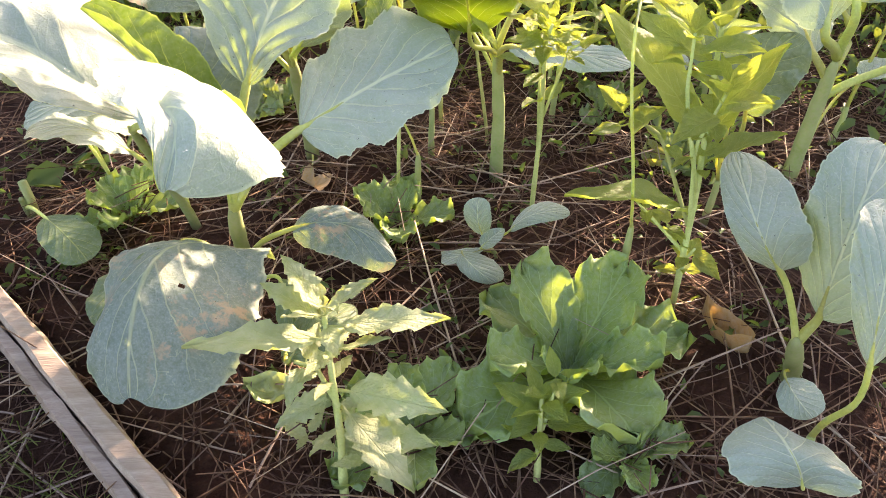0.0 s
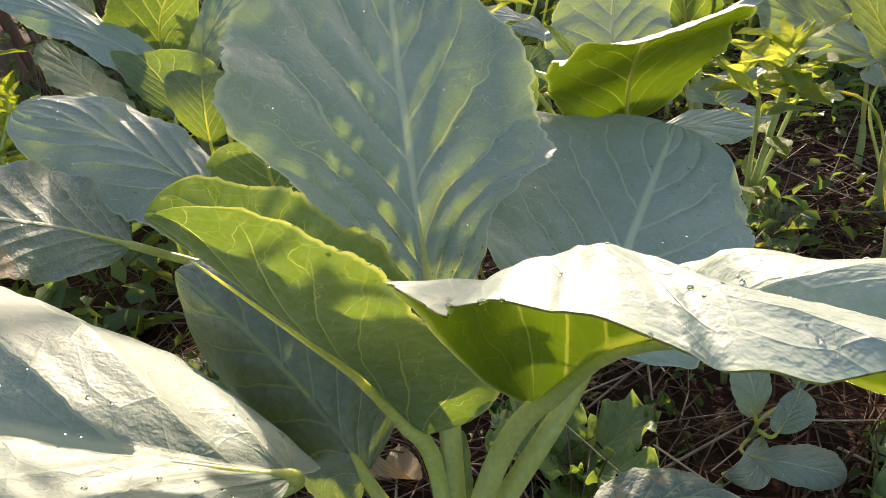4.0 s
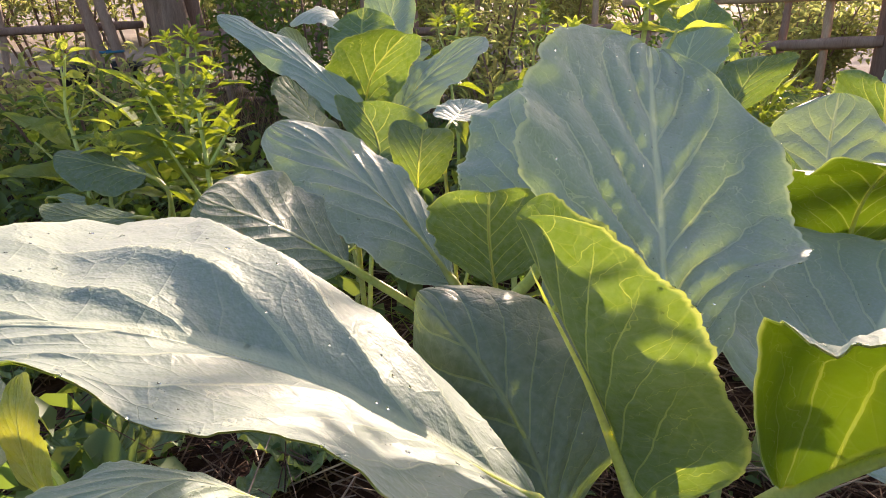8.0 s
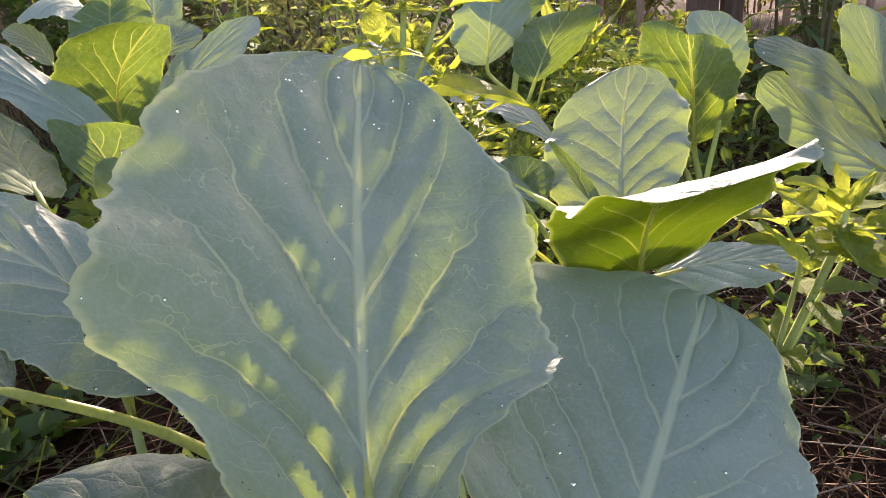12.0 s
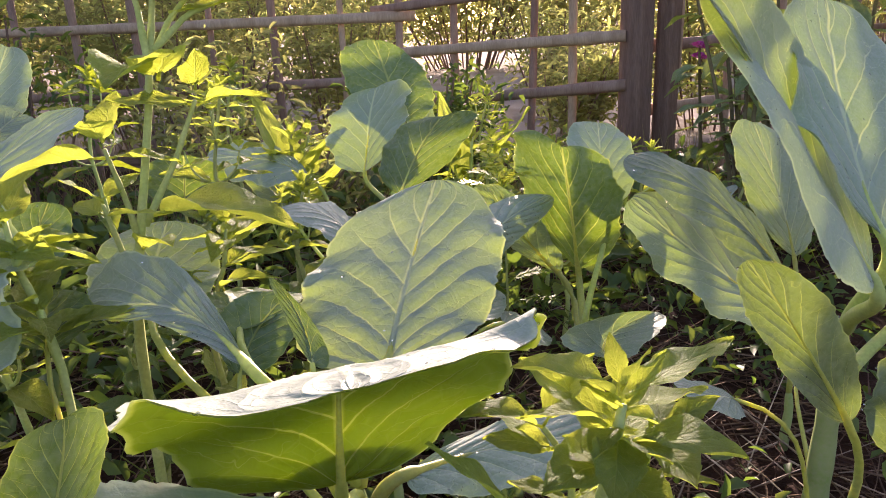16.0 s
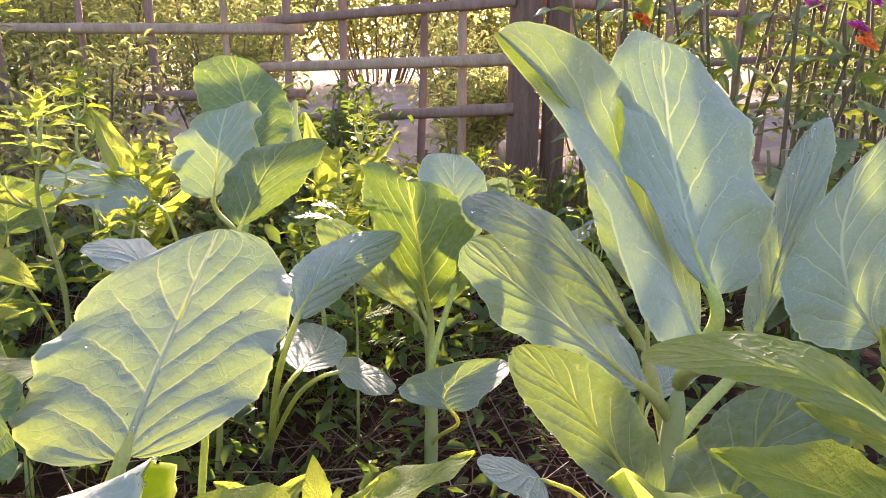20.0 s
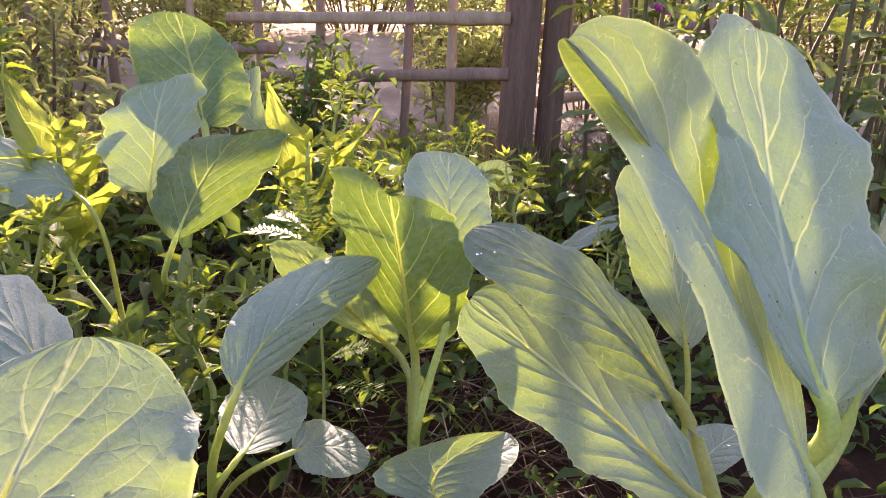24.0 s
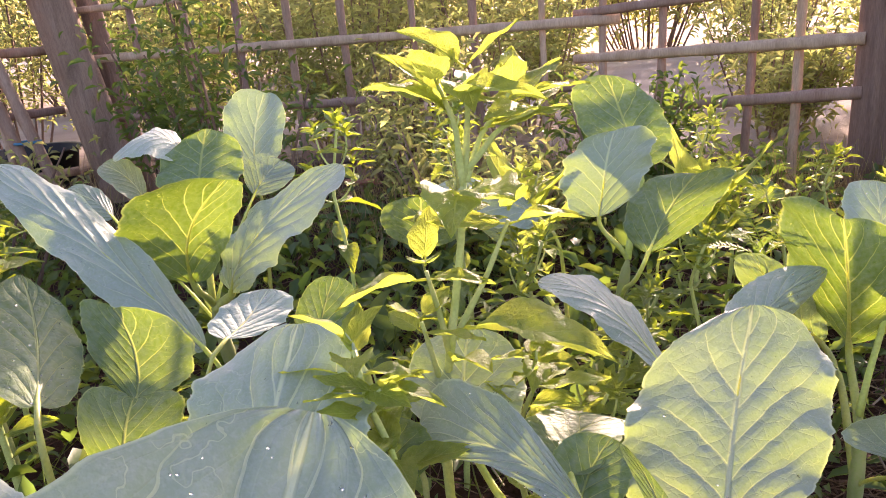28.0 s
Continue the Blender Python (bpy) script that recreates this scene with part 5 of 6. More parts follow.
def fence_run(label, a, b, shares, rails, seed):
    ob = thing("bamboo_fence", a, label, "fence")
    fence_panel(ob, Vector(a), Vector(b), shares, rails, random.Random(seed))
    return ob


fence = thing("bamboo_fence", FENCE[0], "weathered brown bamboo lattice fence round the bed", "fence")
fence_panel(fence, FENCE[0], FENCE[1], (0.16, 0.36, 0.70, 1.0), ((0.34, 0.262), (0.487, 0.447), (0.655, 0.60), (0.83, 0.78), (1.0, 0.96)), random.Random(3))
fence_panel(fence, FENCE[1], FENCE[2], (0.11, 0.22, 0.34, 0.46, 0.58, 0.69, 0.80, 0.91), ((0.36, 0.33), (0.575, 0.57), (0.79, 0.76), (0.99, 0.97)), random.Random(4))
fence_run("bamboo lattice fence behind the flowers", (1.68, 2.36, 0), (3.6, 2.55, 0), (0.08, 0.24, 0.40, 0.56, 0.72, 0.88), ((0.25, 0.25), (0.45, 0.46), (0.66, 0.65), (0.88, 0.90)), 8)
fence_run("bamboo lattice fence beyond the gate post", (-0.75, 4.2, 0), (-2.6, 3.5, 0), (0.08, 0.25, 0.42, 0.58, 0.75, 0.92), ((0.12, 0.13), (0.38, 0.37), (0.62, 0.64), (0.85, 0.84)), 5)


def old_post(label, place, radius, height, lean, seed, holes=False):
    ob = thing("fence_post", place, label, "fence post")
    n, sides = 26, 18
    verts, faces = [], []
    for i in range(n + 1):
        t = i / n
        for s in range(sides):
            f = 2 * math.pi * s / sides
            k = 1 + 0.16 * noise.noise(Vector((math.cos(f) * 2.2, math.sin(f) * 2.2, t * 1.2 + seed))) + 0.10 * math.sin(f * 5 + seed) - 0.1 * t
            if holes and noise.noise(Vector((f * 1.3, t * 9, seed))) > 0.48:
                k *= 0.6
            verts.append(Vector((math.cos(f) * radius * k, math.sin(f) * radius * k, t * height - 0.05)) + Vector(lean) * t)
    for i in range(n):
        for s in range(sides):
            t = (s + 1) % sides
            faces.append((i * sides + s, i * sides + t, i * sides + sides + t, i * sides + sides + s))
    faces.append(tuple(range(n * sides, n * sides + sides)))
    part("trunk", mesh_of("trunk", verts, faces, M_POST), ob)
    return ob


old_post("thick dark weathered corner post of the fence", (1.64, 2.36, 0), 0.050, 1.6, (0.0, 0.0, 0), 2)
old_post("second dark post tied beside the corner post", (1.735, 2.325, 0), 0.036, 1.6, (0.01, 0.0, 0), 6)
old_post("leaning grey gate post riddled with holes", (-0.50, 4.10, 0), 0.085, 1.5, (-0.22, 0.0, 0), 4, holes=True)
old_post("thin dark post behind the gate post", (-0.42, 4.22, 0), 0.045, 1.5, (-0.16, 0.0, 0), 9)
gate = thing("gate_stakes", (-0.80, 4.05, 0), "pair of brown bamboo stakes tied with blue twine", "stake")
for k, (x, lean) in enumerate(((0.0, -0.26), (0.06, -0.24))):
    rod("stake", (x, 0, -0.05), (x + lean, 0, 1.3), 0.024, M_BAMBOO, gate, k * 7)
for z in (0.28, 0.72):
    v, f = tube([(0.03 - 0.195 * z + 0.052 * math.cos(a), 0.034 * math.sin(a), z) for a in np.linspace(0, 6.28, 13)], [0.006] * 13, 5)
    part("twine_tie", mesh_of("twine_tie", v, f, M_BLUE_TIE), gate, "blue twine tie")

# ---- undergrowth before and behind the fence, bushes beyond ----
def bush(label, centre, radius, height, n, leaf, material, seed, stems=14, category="bush", lift=0.0, narrow=0.30):
    r = np.random.default_rng(seed)
    ob = thing("bush", centre, label, category, "bushes round the garden")
    a, b, tips = [], [], []
    for k in range(stems):
        f, q = r.uniform(0, 6.28), r.uniform(0.1, 1) ** 0.6
        foot = np.array([math.cos(f) * radius * 0.35 * q, math.sin(f) * radius * 0.35 * q, -0.03])
        top = np.array([math.cos(f) * radius * q, math.sin(f) * radius * q, height * r.uniform(0.6, 1.05)])
        a.append(foot)
        b.append(top)
        for t in np.linspace(0.3, 1, 7):
            tips.append(foot + (top - foot) * t)
    tips = np.array(tips)
    sticks = scatter_sticks("brushwood", a, b, [0.006 * max(1, height)] * len(a), M_POST, "", "")
    spots = tips[r.integers(0, len(tips), n)] + r.normal(0, 1, (n, 3)) * np.array([radius * 0.16, radius * 0.16, height * 0.08])
    spots[:, 2] = np.maximum(spots[:, 2], 0.01 + lift)
    leaves = scatter_leaves("foliage", spots, leaf, material, "", "", r, narrow)
    for o, nm in ((sticks, "brushwood"), (leaves, "foliage")):
        o.parent = ob
        for key in ("label", "category"):
            if key in o:
                del o[key]
    return ob


k = 0
for x, y, rad, hgt, n in ((0.55, 3.25, 0.35, 0.5, 900), (-0.05, 3.35, 0.4, 0.75, 1200), (-0.9, 3.4, 0.45, 0.3, 600), (1.1, 2.75, 0.28, 0.4, 700), (-1.3, 2.9, 0.4, 0.4, 700), (-0.75, 2.7, 0.35, 0.3, 700), (0.5, 2.6, 0.3, 0.35, 600), (-1.7, 2.4, 0.4, 0.6, 800)):
    k += 1
    bush("weedy bush with small leaves near the fence", (x, y, 0), rad, hgt, int(n * 1.6), 0.042, M_BUSH if k % 2 else M_WEED, 20 + k)
for x, y, rad, hgt, n in ((0.6, 4.6, 0.6, 1.1, 2600), (-0.3, 5.2, 0.6, 1.1, 2200), (1.5, 4.4, 0.5, 0.9, 1800), (1.2, 5.6, 0.7, 1.5, 2200), (2.3, 3.5, 0.35, 0.45, 900), (2.9, 4.2, 0.4, 0.6, 900), (-2.0, 5.0, 0.7, 1.2, 1800), (-1.3, 6.2, 0.9, 1.5, 1800), (3.0, 3.2, 0.5, 1.0, 1600), (3.6, 2.2, 0.6, 1.2, 1600)):
    k += 1
    bush("sunlit yellow-green bush beyond the fence", (x, y, 0), rad, hgt, int(n * 2.1), 0.050, M_BUSH, 40 + k)
for j in range(16):
    f = -0.9 + j * 0.16
    d = 10.5 + 2.0 * math.sin(j * 2.1)
    bush("hedge of tall sunlit shrubs along the lane", (math.sin(f) * d, math.cos(f) * d, 0), 1.5, 2.0 + 0.3 * math.sin(j * 1.7), 4200, 0.13, M_BUSH, 80 + j, stems=30)

# ---- herbs in the bed ----
herb('tall basil with glowing yellow-green top leaves',
     [[(-0.030, 1.262, 0.000), (-0.030, 1.262, 0.180), (-0.025, 1.290, 0.313), (-0.013, 1.295, 0.372), (0.014, 1.313, 0.481), (0.021, 1.323, 0.517)], [(0.020, 1.322, 0.512), (0.019, 1.328, 0.563), (0.008, 1.332, 0.595)], [(0.022, 1.323, 0.517), (0.034, 1.337, 0.569), (0.037, 1.347, 0.600)], [(0.023, 1.322, 0.516), (0.044, 1.338, 0.549), (0.079, 1.349, 0.582)], [(0.026, 1.324, 0.525), (0.058, 1.334, 0.552), (0.097, 1.338, 0.566)], [(-0.005, 1.299, 0.390), (0.025, 1.296, 0.440), (0.046, 1.293, 0.486)], [(-0.011, 1.295, 0.372), (-0.016, 1.299, 0.412), (-0.026, 1.295, 0.455)], [(-0.019, 1.294, 0.331), (-0.027, 1.291, 0.378), (-0.034, 1.294, 0.413)]],
     [((0.008, 1.332, 0.595), 0.082, 2), ((0.038, 1.348, 0.605), 0.086, 2), ((0.080, 1.349, 0.584), 0.082, 2), ((0.097, 1.338, 0.566), 0.066, 1), ((0.048, 1.296, 0.494), 0.075, 2), ((-0.026, 1.296, 0.460), 0.066, 2), ((-0.034, 1.295, 0.416), 0.055, 2)],
     [((0.001, 1.300, 0.398), (0.084, 1.209, 0.405)), ((0.025, 1.317, 0.503), (0.015, 1.218, 0.526)), ((0.017, 1.321, 0.508), (-0.024, 1.227, 0.516)), ((0.016, 1.332, 0.570), (-0.023, 1.352, 0.626)), ((0.017, 1.333, 0.574), (-0.048, 1.331, 0.605)), ((0.045, 1.339, 0.554), (0.124, 1.338, 0.558)), ((0.056, 1.340, 0.566), (0.140, 1.377, 0.593)), ((-0.011, 1.295, 0.372), (0.004, 1.242, 0.392))], 1, 0.0044, 11)
herb('slender basil with a few pale leaves',
     [[(-0.105, 1.020, 0.000), (-0.084, 1.178, 0.318), (-0.091, 1.198, 0.371), (-0.099, 1.220, 0.396), (-0.100, 1.242, 0.426)], [(-0.099, 1.220, 0.396), (-0.090, 1.211, 0.408)], [(-0.091, 1.198, 0.371), (-0.091, 1.174, 0.364)]],
     [((-0.102, 1.244, 0.430), 0.063, 3)],
     [((-0.090, 1.211, 0.408), (-0.077, 1.192, 0.429)), ((-0.101, 1.224, 0.404), (-0.121, 1.221, 0.410))], 1, 0.003, 12)
herb('branching basil with toothed leaves lit from behind',
     [[(0.060, 1.200, 0.000), (0.021, 1.252, 0.311), (0.039, 1.242, 0.361)], [(0.039, 1.242, 0.361), (0.046, 1.249, 0.389)]],
     [((0.047, 1.250, 0.393), 0.045, 2)],
     [((0.039, 1.242, 0.361), (0.082, 1.199, 0.374)), ((0.039, 1.242, 0.361), (0.078, 1.254, 0.369))], 1, 0.003, 13)
herb('basil with bright young leaves beside a collard leaf',
     [[(0.120, 0.950, 0.000), (0.125, 0.940, 0.200), (0.117, 0.896, 0.343), (0.125, 0.899, 0.367)], [(0.123, 0.945, 0.150), (0.114, 0.918, 0.326), (0.099, 0.924, 0.352)], [(0.125, 0.940, 0.200), (0.151, 0.906, 0.328), (0.168, 0.910, 0.335)]],
     [((0.126, 0.901, 0.373), 0.0675, 4), ((0.099, 0.924, 0.352), 0.054, 2), ((0.168, 0.910, 0.335), 0.045, 2)],
     [((0.125, 0.900, 0.369), (0.082, 0.914, 0.398)), ((0.127, 0.899, 0.370), (0.193, 0.895, 0.377)), ((0.126, 0.898, 0.364), (0.178, 0.897, 0.355)), ((0.122, 0.899, 0.360), (0.082, 0.916, 0.368)), ((0.122, 0.896, 0.352), (0.111, 0.858, 0.365)), ((0.122, 0.898, 0.357), (0.091, 0.882, 0.361)), ((0.052, 0.870, 0.350), (0.015, 0.886, 0.390)), ((0.049, 0.867, 0.341), (0.083, 0.848, 0.341))], 1, 0.0036, 5)
herb('tall basil reaching over the bed',
     [[(0.310, 0.751, 0.000), (0.305, 0.755, 0.200), (0.295, 0.760, 0.340), (0.290, 0.765, 0.430)], [(0.307, 0.754, 0.140), (0.284, 0.743, 0.280), (0.289, 0.700, 0.380)], [(0.307, 0.754, 0.140), (0.255, 0.785, 0.270), (0.196, 0.741, 0.330)], [(0.305, 0.755, 0.200), (0.254, 0.725, 0.360), (0.251, 0.731, 0.430)], [(0.308, 0.753, 0.100), (0.239, 0.801, 0.160)], [(0.308, 0.753, 0.080), (0.315, 0.739, 0.120)]],
     [((0.290, 0.765, 0.430), 0.072, 4), ((0.285, 0.694, 0.390), 0.072, 4), ((0.194, 0.737, 0.340), 0.054, 3), ((0.253, 0.737, 0.430), 0.072, 3), ((0.318, 0.772, 0.070), 0.045, 3), ((0.295, 0.800, 0.120), 0.054, 2)],
     [((0.307, 0.755, 0.250), (0.397, 0.770, 0.280)), ((0.308, 0.754, 0.170), (0.151, 0.790, 0.180)), ((0.305, 0.756, 0.280), (0.163, 0.800, 0.420)), ((0.305, 0.756, 0.280), (0.357, 0.761, 0.400))], 1, 0.0042, 8)
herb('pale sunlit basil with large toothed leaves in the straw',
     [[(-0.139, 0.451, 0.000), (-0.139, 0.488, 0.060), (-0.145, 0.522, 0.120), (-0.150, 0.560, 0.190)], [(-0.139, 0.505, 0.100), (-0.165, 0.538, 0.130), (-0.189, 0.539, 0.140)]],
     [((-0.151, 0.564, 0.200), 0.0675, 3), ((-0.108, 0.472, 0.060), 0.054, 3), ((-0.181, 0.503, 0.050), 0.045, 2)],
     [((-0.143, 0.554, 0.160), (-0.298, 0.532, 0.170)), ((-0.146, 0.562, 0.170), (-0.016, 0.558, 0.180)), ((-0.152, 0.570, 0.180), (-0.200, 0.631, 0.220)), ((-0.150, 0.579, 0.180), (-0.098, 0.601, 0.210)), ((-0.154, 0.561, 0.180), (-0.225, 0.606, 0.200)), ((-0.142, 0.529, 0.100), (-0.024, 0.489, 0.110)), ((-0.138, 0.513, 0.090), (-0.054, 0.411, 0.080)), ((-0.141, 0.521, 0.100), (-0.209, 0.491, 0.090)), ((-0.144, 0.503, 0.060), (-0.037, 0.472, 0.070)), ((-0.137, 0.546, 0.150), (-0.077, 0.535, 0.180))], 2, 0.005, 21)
herb('young basil among low weeds',
     [[(0.086, 0.470, 0.000), (0.089, 0.499, 0.050), (0.092, 0.525, 0.090)], [(0.093, 0.506, 0.050), (0.109, 0.533, 0.100)]],
     [((0.092, 0.525, 0.090), 0.054, 3), ((0.109, 0.537, 0.100), 0.045, 2)],
     [((0.091, 0.508, 0.070), (0.042, 0.554, 0.080)), ((0.091, 0.507, 0.060), (0.151, 0.502, 0.060)), ((0.088, 0.482, 0.040), (0.051, 0.461, 0.040))], 1, 0.004, 22)
herb('leafy green basil standing behind the collards',
     [[(0.355, 1.983, 0.000), (0.359, 1.979, 0.161), (0.361, 1.977, 0.221), (0.365, 1.973, 0.357)], [(0.359, 1.979, 0.161), (0.332, 1.980, 0.312)], [(0.359, 1.979, 0.161), (0.385, 1.927, 0.293)], [(0.361, 1.977, 0.221), (0.391, 1.950, 0.355)]],
     [((0.365, 1.973, 0.357), 0.0675, 4), ((0.333, 1.981, 0.316), 0.054, 3), ((0.385, 1.928, 0.297), 0.054, 3), ((0.392, 1.952, 0.358), 0.054, 3)],
     [((0.361, 1.977, 0.221), (0.450, 1.921, 0.397)), ((0.361, 1.977, 0.221), (0.337, 2.030, 0.428)), ((0.359, 1.979, 0.161), (0.286, 1.980, 0.231)), ((0.359, 1.979, 0.161), (0.443, 1.896, 0.332))], 1, 0.005, 33)
herb('leafy green basil standing behind the collards',
     [[(0.692, 1.894, 0.000), (0.697, 1.890, 0.145), (0.698, 1.888, 0.200), (0.702, 1.884, 0.323)], [(0.697, 1.890, 0.145), (0.664, 1.891, 0.272)], [(0.697, 1.890, 0.145), (0.725, 1.831, 0.249)], [(0.698, 1.888, 0.200), (0.732, 1.858, 0.320)]],
     [((0.702, 1.884, 0.323), 0.0675, 4), ((0.665, 1.893, 0.276), 0.054, 3), ((0.726, 1.832, 0.254), 0.054, 3), ((0.733, 1.859, 0.324), 0.054, 3)],
     [((0.698, 1.888, 0.200), (0.800, 1.824, 0.369)), ((0.698, 1.888, 0.200), (0.670, 1.949, 0.404)), ((0.697, 1.890, 0.145), (0.611, 1.892, 0.178)), ((0.697, 1.890, 0.145), (0.792, 1.796, 0.294))], 1, 0.005, 34)
herb('leafy tall weed with dark pointed leaves by the bed edge',
     [[(-0.521, 1.892, 0.000), (-0.525, 1.892, 0.195), (-0.528, 1.892, 0.304), (-0.531, 1.892, 0.434)], [(-0.525, 1.892, 0.195), (-0.593, 1.892, 0.381)], [(-0.528, 1.892, 0.304), (-0.479, 1.864, 0.406)]],
     [((-0.531, 1.892, 0.434), 0.072, 4), ((-0.592, 1.894, 0.385), 0.063, 4), ((-0.479, 1.866, 0.411), 0.063, 4), ((-0.525, 1.892, 0.195), 0.081, 2), ((-0.528, 1.892, 0.304), 0.072, 2)],
     [((-0.528, 1.892, 0.304), (-0.633, 1.923, 0.427)), ((-0.525, 1.892, 0.195), (-0.449, 1.836, 0.360)), ((-0.525, 1.892, 0.195), (-0.663, 1.898, 0.337))], 0, 0.005, 50)
herb('leafy tall weed with dark pointed leaves by the bed edge',
     [[(-0.574, 1.998, 0.000), (-0.579, 1.998, 0.168), (-0.581, 1.998, 0.261), (-0.584, 1.998, 0.372)], [(-0.579, 1.998, 0.168), (-0.651, 1.998, 0.315)], [(-0.581, 1.998, 0.261), (-0.529, 1.968, 0.342)]],
     [((-0.584, 1.998, 0.372), 0.072, 4), ((-0.651, 2.000, 0.319), 0.063, 4), ((-0.528, 1.970, 0.347), 0.063, 4), ((-0.579, 1.998, 0.168), 0.081, 2), ((-0.581, 1.998, 0.261), 0.072, 2)],
     [((-0.581, 1.998, 0.261), (-0.694, 2.032, 0.364)), ((-0.579, 1.998, 0.168), (-0.496, 1.938, 0.292)), ((-0.579, 1.998, 0.168), (-0.727, 2.005, 0.267))], 1, 0.005, 51)
herb('leafy tall weed with dark pointed leaves by the bed edge',
     [[(-0.496, 1.797, 0.000), (-0.500, 1.797, 0.160), (-0.503, 1.797, 0.249), (-0.506, 1.797, 0.355)], [(-0.500, 1.797, 0.160), (-0.566, 1.797, 0.304)], [(-0.503, 1.797, 0.249), (-0.457, 1.770, 0.328)]],
     [((-0.506, 1.797, 0.355), 0.072, 4), ((-0.565, 1.799, 0.308), 0.063, 4), ((-0.456, 1.772, 0.333), 0.063, 4), ((-0.500, 1.797, 0.160), 0.081, 2), ((-0.503, 1.797, 0.249), 0.072, 2)],
     [((-0.503, 1.797, 0.249), (-0.604, 1.827, 0.348)), ((-0.500, 1.797, 0.160), (-0.427, 1.743, 0.284)), ((-0.500, 1.797, 0.160), (-0.633, 1.803, 0.262))], 0, 0.005, 52)
herb('leafy tall weed with dark pointed leaves by the bed edge',
     [[(-0.748, 2.201, 0.000), (-0.752, 2.201, 0.141), (-0.755, 2.201, 0.219), (-0.758, 2.201, 0.312)], [(-0.752, 2.201, 0.141), (-0.832, 2.201, 0.248)], [(-0.755, 2.201, 0.219), (-0.696, 2.168, 0.279)]],
     [((-0.758, 2.201, 0.312), 0.072, 4), ((-0.832, 2.203, 0.254), 0.063, 4), ((-0.695, 2.170, 0.284), 0.063, 4), ((-0.752, 2.201, 0.141), 0.081, 2), ((-0.755, 2.201, 0.219), 0.072, 2)],
     [((-0.755, 2.201, 0.219), (-0.880, 2.239, 0.303)), ((-0.752, 2.201, 0.141), (-0.659, 2.134, 0.223)), ((-0.752, 2.201, 0.141), (-0.916, 2.209, 0.195))], 1, 0.005, 53)

for i, (x, y, hgt, s) in enumerate(((0.20, 1.85, 0.44, 0.07), (0.05, 2.1, 0.46, 0.075), (0.95, 2.2, 0.36, 0.06), (-0.52, 1.98, 0.44, 0.075), (-0.75, 2.15, 0.42, 0.07), (0.35, 2.3, 0.46, 0.07), (-0.12, 1.40, 0.34, 0.06), (0.78, 1.75, 0.30, 0.055), (-0.65, 1.75, 0.30, 0.06), (0.95, 1.45, 0.26, 0.05), (0.30, 1.52, 0.22, 0.055), (0.42, 1.64, 0.22, 0.055), (0.20, 1.42, 0.22, 0.055), (0.55, 1.70, 0.26, 0.06), (0.68, 1.58, 0.20, 0.05), (0.10, 1.62, 0.30, 0.06), (0.28, 1.74, 0.30, 0.06), (0.82, 1.95, 0.30, 0.06), (1.05, 1.75, 0.26, 0.06), (1.18, 2.05, 0.26, 0.06), (-0.30, 1.62, 0.26, 0.06), (0.00, 1.50, 0.26, 0.06))):
    basil("leafy green basil among the weeds", [(x, y, 0), (x + 0.01, y, hgt * 0.4), (x - 0.008, y + 0.01, hgt * 0.75), (x + 0.012, y, hgt)], s, 5, i % 2 == 0, 30 + i, 2, 0.004, spread=0.8)
lettuce("green frilly lettuce growing in the straw", (0.144, 0.63, 0.0), 0.19, 10, 4, up=1.15)
lettuce("small green frilly lettuce", (-0.06, 0.53, 0.0), 0.12, 9, 9)
lettuce("young frilly green lettuce in straw", (0.20, 0.50, 0.0), 0.09, 7, 13)
lettuce("green mustard with toothed leaves", (-0.10, 0.94, 0.0), 0.11, 7, 17, up=1.1)
for x, y, size, up, seed in ((-0.44, 1.27, 0.11, 1.0, 31), (-0.62, 1.56, 0.12, 0.9, 32), (-0.66, 1.33, 0.10, 1.0, 33), (-0.50, 1.50, 0.10, 0.8, 34), (-0.36, 1.34, 0.09, 1.0, 35), (-0.80, 1.62, 0.11, 0.9, 36), (0.30, 1.30, 0.09, 0.9, 37), (0.42, 1.12, 0.08, 0.8, 38)):
    lettuce("low dark green mustard with toothed leaves", (x, y, 0.0), size, 6, seed, M_ZINNIA, up=up)
lettuce("yellowing frilly lettuce under the collards", (-0.56, 0.98, 0.0), 0.11, 7, 23, M_LETTUCE, up=1.2)


# ---- flowers by the fence ----
ZINNIA = [herb_leaf("zinnia_leaf", M_ZINNIA, 1, 0.22 + 0.03 * s, 0.2, 0.3 + 0.2 * s, 3, s + 9) for s in range(2)]


def petal_ring(name, material):
    verts, faces = [], []
    for ring, (r0, r1, z0, z1, n) in enumerate(((0.15, 1.0, 0.0, 0.05, 14), (0.12, 0.78, 0.08, 0.25, 12), (0.08, 0.5, 0.15, 0.42, 9))):
        for k in range(n):
            a = 2 * math.pi * (k + 0.5 * ring) / n
            d, e = Vector((math.cos(a), math.sin(a), 0)), Vector((-math.sin(a), math.cos(a), 0))
            i = len(verts)
            wd = r1 * 0.22
            verts += [d * r0 + Vector((0, 0, z0)), d * (r0 + r1) / 2 - e * wd + Vector((0, 0, z1)), d * r1 + Vector((0, 0, z1 * 0.7)), d * (r0 + r1) / 2 + e * wd + Vector((0, 0, z1))]
            faces.append((i, i + 1, i + 2, i + 3))
    return mesh_of(name, verts, faces, material)


PETALS = [petal_ring("blossom", m) for m in (M_PINK, M_ORANGE, M_PURPLE)]


